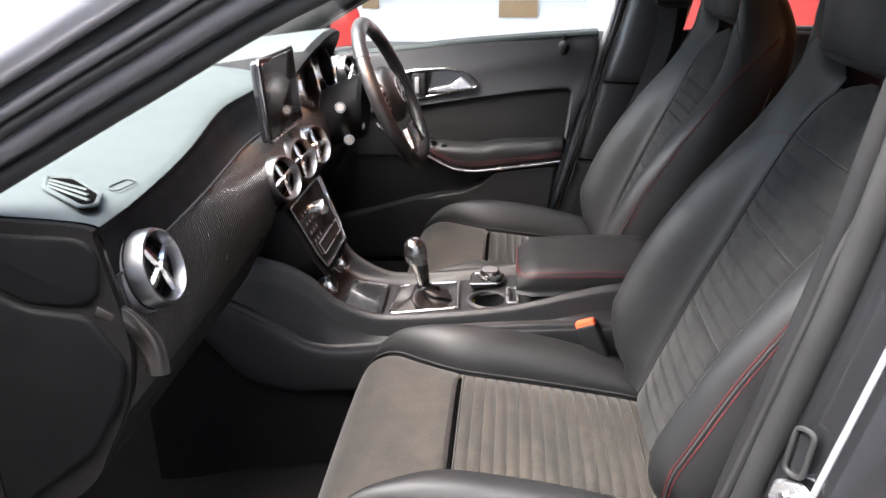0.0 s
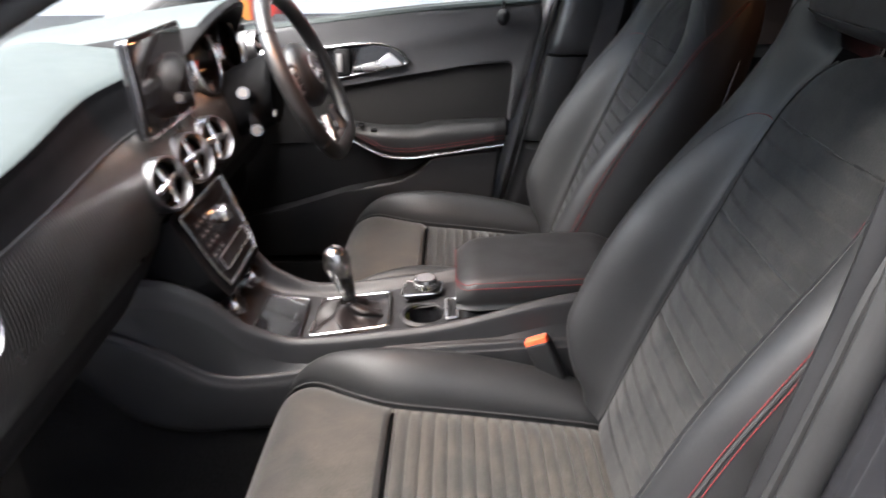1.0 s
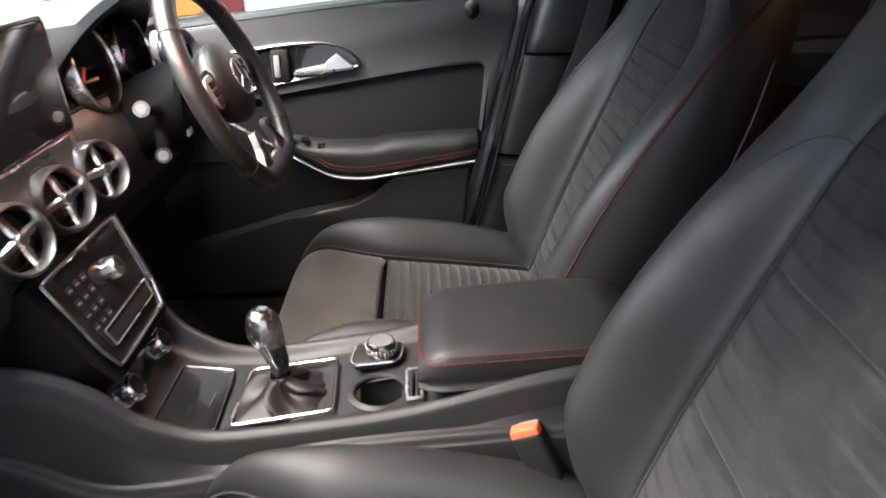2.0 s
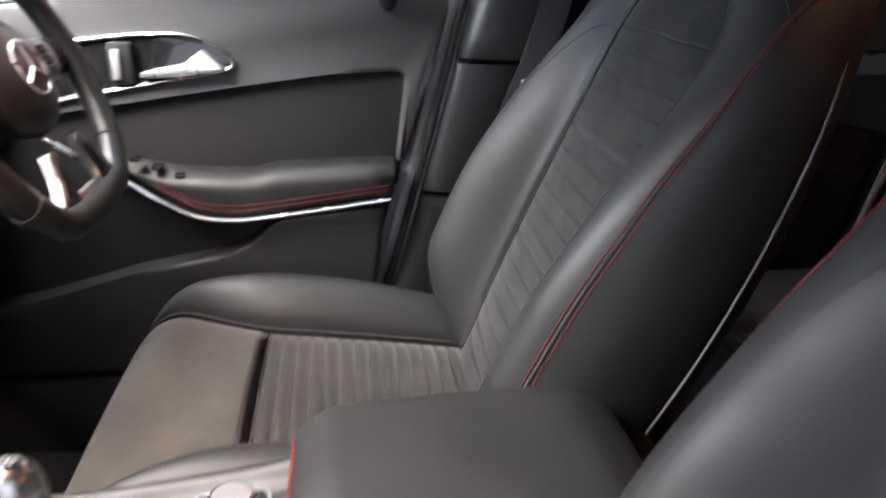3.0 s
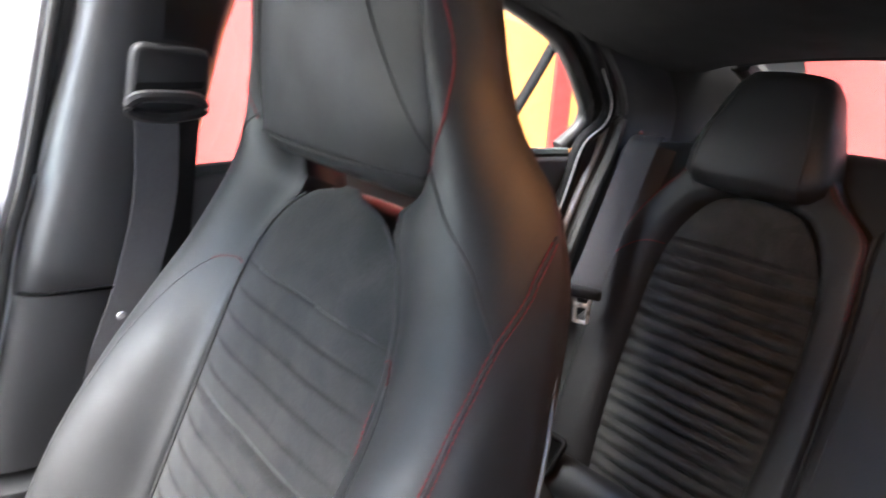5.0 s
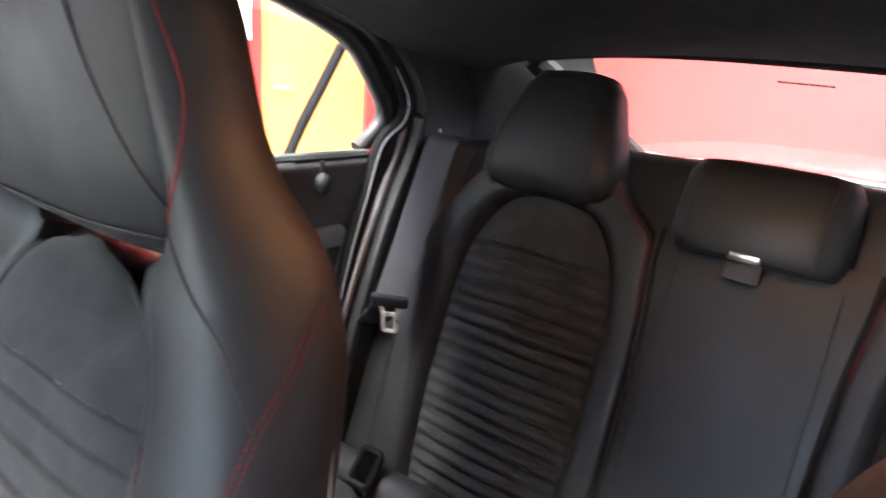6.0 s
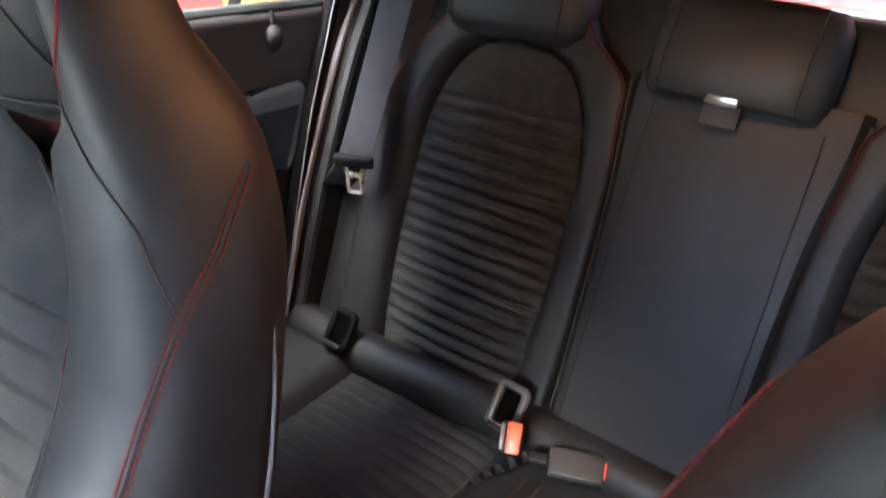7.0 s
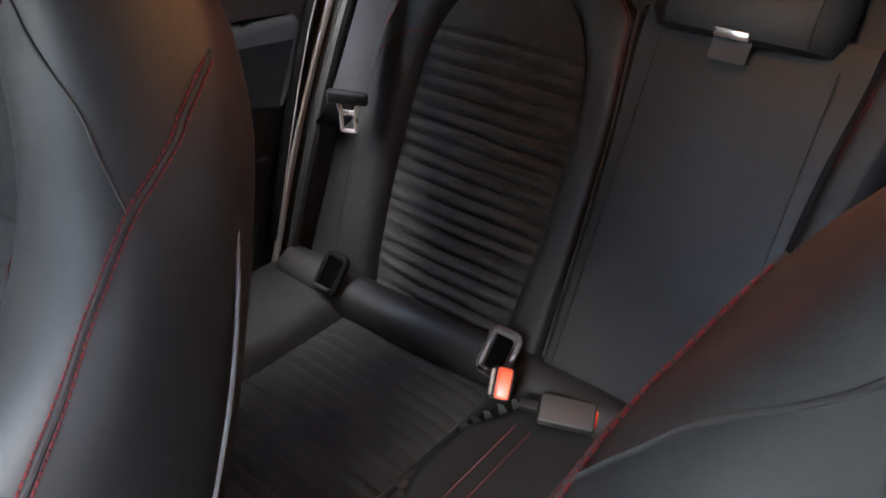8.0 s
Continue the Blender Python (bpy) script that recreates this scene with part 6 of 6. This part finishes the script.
for side in (1, -1):
    rdoor = thing("door_2" if side > 0 else "door_3", "closed charcoal rear car door with window", "car door", kind="structure")
    side_plate("door_body", [(0.50, 1.10), (0.8, 1.118), (1.19, 1.110), (1.21, 1.09), (1.16, 1.02), (1.09, 0.86), (1.03, 0.66), (0.98, 0.42), (0.50, 0.42)], 0.700, side, 0.05, PLASTIC, rdoor)
    side_plate("upper_skin", rounded([(0.50, 1.108), (0.8, 1.124), (1.195, 1.116), (1.208, 1.095), (1.165, 1.03), (1.118, 0.90), (1.105, 0.86), (1.092, 0.875), (1.140, 0.966), (1.133, 1.000), (1.047, 1.003), (0.7, 0.99), (0.50, 0.97)], 0.010, 4), 0.672, side, 0.03, DOORSKIN, rdoor, 0.010, "charcoal upper rear door skin")
    side_plate("insert_panel", [(0.50, 0.99), (0.7, 1.01), (1.03, 1.024), (1.125, 1.015), (1.06, 0.78), (0.50, 0.76)], 0.680, side, 0.02, FABRIC, rdoor, 0.004)
    side_plate("lower_skin", [(0.50, 0.78), (1.075, 0.80), (1.03, 0.66), (0.98, 0.44), (0.50, 0.44)], 0.66, side, 0.04, PILLAR, rdoor, 0.010)
    part("belt_edge", flip(tube(curve([(0.50, 0.685, 1.112), (0.8, 0.685, 1.127), (1.195, 0.685, 1.119)], 6), 0.009, 8), side), DASH, rdoor)
    part("lock_pin", flip(lathe(LOCK_PIN, Matrix.Translation((1.088, 0.672, 1.086)), 16), side), PLASTIC, rdoor, "black lock pin")
    part("window_bar", flip(tube(curve([(1.035, 0.700, 1.11), (1.062, 0.695, 1.17), (1.105, 0.685, 1.25), (1.13, 0.678, 1.30)], 6), 0.007, 8, flat=1.6, up=(0, 1, 0)), side), BROW, rdoor, "black upright bar of the rear window")
    arch = [(0.50, 0.60, 1.40), (0.85, 0.62, 1.385), (1.05, 0.645, 1.335), (1.14, 0.665, 1.295), (1.205, 0.68, 1.235), (1.238, 0.69, 1.195), (1.232, 0.695, 1.16), (1.19, 0.70, 1.125)]
    part("window_frame", flip(tube(curve(arch, 6), 0.015, 10), side), RUBBER, rdoor, "black window frame")
    part("inner_frame", flip(tube(curve([(x + 0.028, y - 0.028, z + 0.012) for x, y, z in arch[1:]] + [(1.185, 0.668, 1.06), (1.145, 0.66, 0.97), (1.105, 0.655, 0.84), (1.06, 0.65, 0.66)], 6), 0.013, 10), side), BROW, rdoor, "black door seal")
    pane = part("pane", flip(loft([[Vector((x, 0.700 - 0.06 * k / 6, z0 + (z1 - z0) * k / 6)) for k in range(7)] for x, z0, z1 in ((0.50, 1.11, 1.38), (0.8, 1.125, 1.36), (1.05, 1.125, 1.32), (1.20, 1.13, 1.22))]), side), TINTED, rdoor, "clear window pane")
    pane.visible_shadow = False
    post = thing("rear_post", "black trim of the rear car post", "pillar", kind="structure")
    rows = []
    A = curve([(1.10, 0.615, 1.352), (1.19, 0.640, 1.30), (1.262, 0.652, 1.235), (1.283, 0.655, 1.18), (1.262, 0.650, 1.12), (1.215, 0.640, 1.05), (1.16, 0.635, 0.93), (1.11, 0.63, 0.80), (1.06, 0.63, 0.62)], 5)
    for p in A:
        q = Vector((p.x + 0.06, p.y - 0.02, p.z + 0.01))
        rows.append([p, p.lerp(q, 0.5) + Vector((0, -0.006, 0.004)), q, Vector((p.x + 0.10, p.y - 0.05, p.z + 0.004)), Vector((p.x + 0.22, p.y - 0.085, p.z + 0.0)), Vector((p.x + 0.50, p.y - 0.10, p.z - 0.02))])
    part("post_trim", flip(loft([r[:4] for r in rows]), side), SOFT, post)
    part("post_lining", flip(loft([r[3:] for r in rows]), side), LINER, post)
    part("door_seal", flip(tube([p + Vector((0.004, -0.006, 0)) for p in A], 0.010, 8), side), RUBBER, post)
    seal = curve([(x + 0.028, y - 0.028, z + 0.012) for x, y, z in arch[1:]] + [(1.185, 0.668, 1.06), (1.145, 0.66, 0.97), (1.105, 0.655, 0.84), (1.06, 0.65, 0.66)], 6)
    outer_line = curve(arch[1:], 6)
    part("frame_skin", flip(loft([[p, p.lerp(q, 0.5) + Vector((0, 0.004, 0)), q] for p, q in zip(outer_line, seal)]), side), PLASTIC, post)
    fitted = [A[round(k * (len(A) - 1) / (len(seal) - 7))] for k in range(len(seal) - 6)]
    part("seal_skin", flip(loft([[p, p.lerp(q, 0.5) + Vector((0, 0.006, 0)), q] for p, q in zip(seal[6:], fitted)]), side), PLASTIC, post)
    part("frame_edge", flip(tube([p + Vector((-0.014, 0.012, 0.0)) for p in A[8:]], 0.006, 8), side), GREYTRIM, post, "grey painted edge of the rear door frame")
    part("seal_line", flip(tube([p + Vector((-0.012, -0.016, 0.0)) for p in seal[16:]], 0.0014, 6), side), GREYTRIM, post, "thin pale edge of the door seal")
    part("clip_hole", flip(lathe([(0, 0.001), (0.006, 0.001), (0.0075, 0.0)], Matrix.Translation((1.30, 0.612, 1.16)) @ Matrix.Rotation(math.pi / 2, 4, "X"), 14), side), GLOSS, post)
tagged(part("parcel_shelf", box(1.26, 2.0, -0.60, 0.62, 1.035, 1.06, 0.008), LINER), "black parcel shelf behind the rear bench", "shelf", kind="structure")
rear = thing("rear_window", "rear car window framed in black with a pale heater edge", "window", kind="structure")
rows = []
glass_rows = []
for k in range(13):
    s = k / 12
    x, z, h = 1.42 + 0.62 * s, 1.326 - 0.235 * s, 0.50 + 0.06 * s
    glass_rows.append([Vector((x, BY * 0.5 + h * j / 10, z - 0.03 * (abs(j) / 10) ** 3)) for j in range(-10, 11)])
pane = part("pane", loft(glass_rows), TINTED, rear)
part("top_edge", tube([p + Vector((-0.01, 0, 0.004)) for p in glass_rows[0]], 0.014, 8), LINER, rear)
part("bottom_edge", tube([p + Vector((0.0, 0, -0.004)) for p in glass_rows[-1]], 0.006, 8), DASH, rear)
for k in range(9):
    y = 0.058 + 0.009 * k
    part("glass_mark", box(-0.004, 0.004, -0.0036, 0.0036, 0.0, 0.0008, 0.0, m=Matrix.Translation((1.50, y, 1.292)) @ Matrix.Rotation(radians(20.8), 4, "Y")), LINER, rear)
for s in (0, -1):
    part("side_edge", tube([r[s] for r in glass_rows], 0.022, 8), LINER, rear)
screen = thing("windscreen", "clear car windscreen with black edges", "window", kind="structure")
rows = [[Vector((-1.0 + 0.80 * k / 8, (0.70 - 0.10 * k / 8) * j / 8, 0.97 + 0.43 * k / 8 - 0.02 * (j / 8) ** 2)) for j in range(-8, 9)] for k in range(9)]
pane = part("pane", loft(rows), CLEAR, screen)
pane.visible_shadow = False
part("top_edge", tube(rows[-1], 0.03, 8), LINER, screen)
mirror_body = thing("wing_mirror", "black wing mirror outside the driver's window reflecting a red wall", "mirror")
wing_m = Matrix.Translation((-0.440, 0.925, 1.098)) @ Matrix.Rotation(radians(-20), 4, "Z")
mirror_shape = rounded([(-0.085, -0.050), (0.075, -0.058), (0.090, 0.0), (0.080, 0.052), (-0.050, 0.066), (-0.088, 0.030)], 0.03, 6)
part("shell", loft([[wing_m @ Vector((x, a * q, b * q)) for a, b in mirror_shape] for x, q in ((0.006, 1.05), (0.002, 1.12), (-0.02, 1.16), (-0.06, 1.08), (-0.09, 0.80), (-0.105, 0.40))], True, True), GLOSS, mirror_body, "gloss black mirror shell")
part("mirror_glass", plate(mirror_shape, 0.003, lambda a, b, c: wing_m @ Vector((0.010 + c, a, b)), 0.0), MIRROR, mirror_body, "silvered mirror glass")
part("mirror_arm", tube([(-0.50, 0.75, 1.05), (-0.48, 0.87, 1.06)], 0.02), GLOSS, mirror_body)

# ---- open passenger door ----
pdoor = thing("door_4", "open charcoal front car door swung out beside the seat", "car door", kind="structure")
turn = Matrix.Translation((-0.76, -0.76, 0)) @ Matrix.Rotation(radians(-60), 4, "Z")


def swung(a, b, c):
    return turn @ Vector((a, c, b))


part("door_body", plate(rounded([(0.0, 1.0), (0.55, 1.06), (1.08, 1.10), (1.06, 0.95), (0.98, 0.58), (0.93, 0.36), (0.02, 0.36)], 0.03), 0.13, lambda a, b, c: swung(a, b, c - 0.0), 0.012), DOORSKIN, pdoor)
part("insert_panel", plate(rounded([(0.10, 0.86), (0.98, 0.97), (0.96, 0.78), (0.10, 0.72)], 0.03), 0.01, lambda a, b, c: swung(a, b, c + 0.008), 0.004), SUEDE_BLACK, pdoor)
part("armrest", box(0.45, 0.98, -0.01, 0.06, 0.74, 0.81, 0.02, 4, turn), LEATHER, pdoor)
part("outer_skin", plate(rounded([(0.0, 1.0), (0.55, 1.06), (1.10, 1.10), (1.08, 0.95), (1.0, 0.58), (0.95, 0.34), (0.02, 0.34)], 0.03), 0.02, lambda a, b, c: swung(a, b, c - 0.13), 0.008), PAINT, pdoor)
part("window_frame", tube([swung(*p) for p in ((0.05, 1.02, -0.06), (0.45, 1.25, -0.02), (0.75, 1.36, 0.02), (0.98, 1.38, 0.04), (1.08, 1.11, -0.03))], 0.02, 8), RUBBER, pdoor)

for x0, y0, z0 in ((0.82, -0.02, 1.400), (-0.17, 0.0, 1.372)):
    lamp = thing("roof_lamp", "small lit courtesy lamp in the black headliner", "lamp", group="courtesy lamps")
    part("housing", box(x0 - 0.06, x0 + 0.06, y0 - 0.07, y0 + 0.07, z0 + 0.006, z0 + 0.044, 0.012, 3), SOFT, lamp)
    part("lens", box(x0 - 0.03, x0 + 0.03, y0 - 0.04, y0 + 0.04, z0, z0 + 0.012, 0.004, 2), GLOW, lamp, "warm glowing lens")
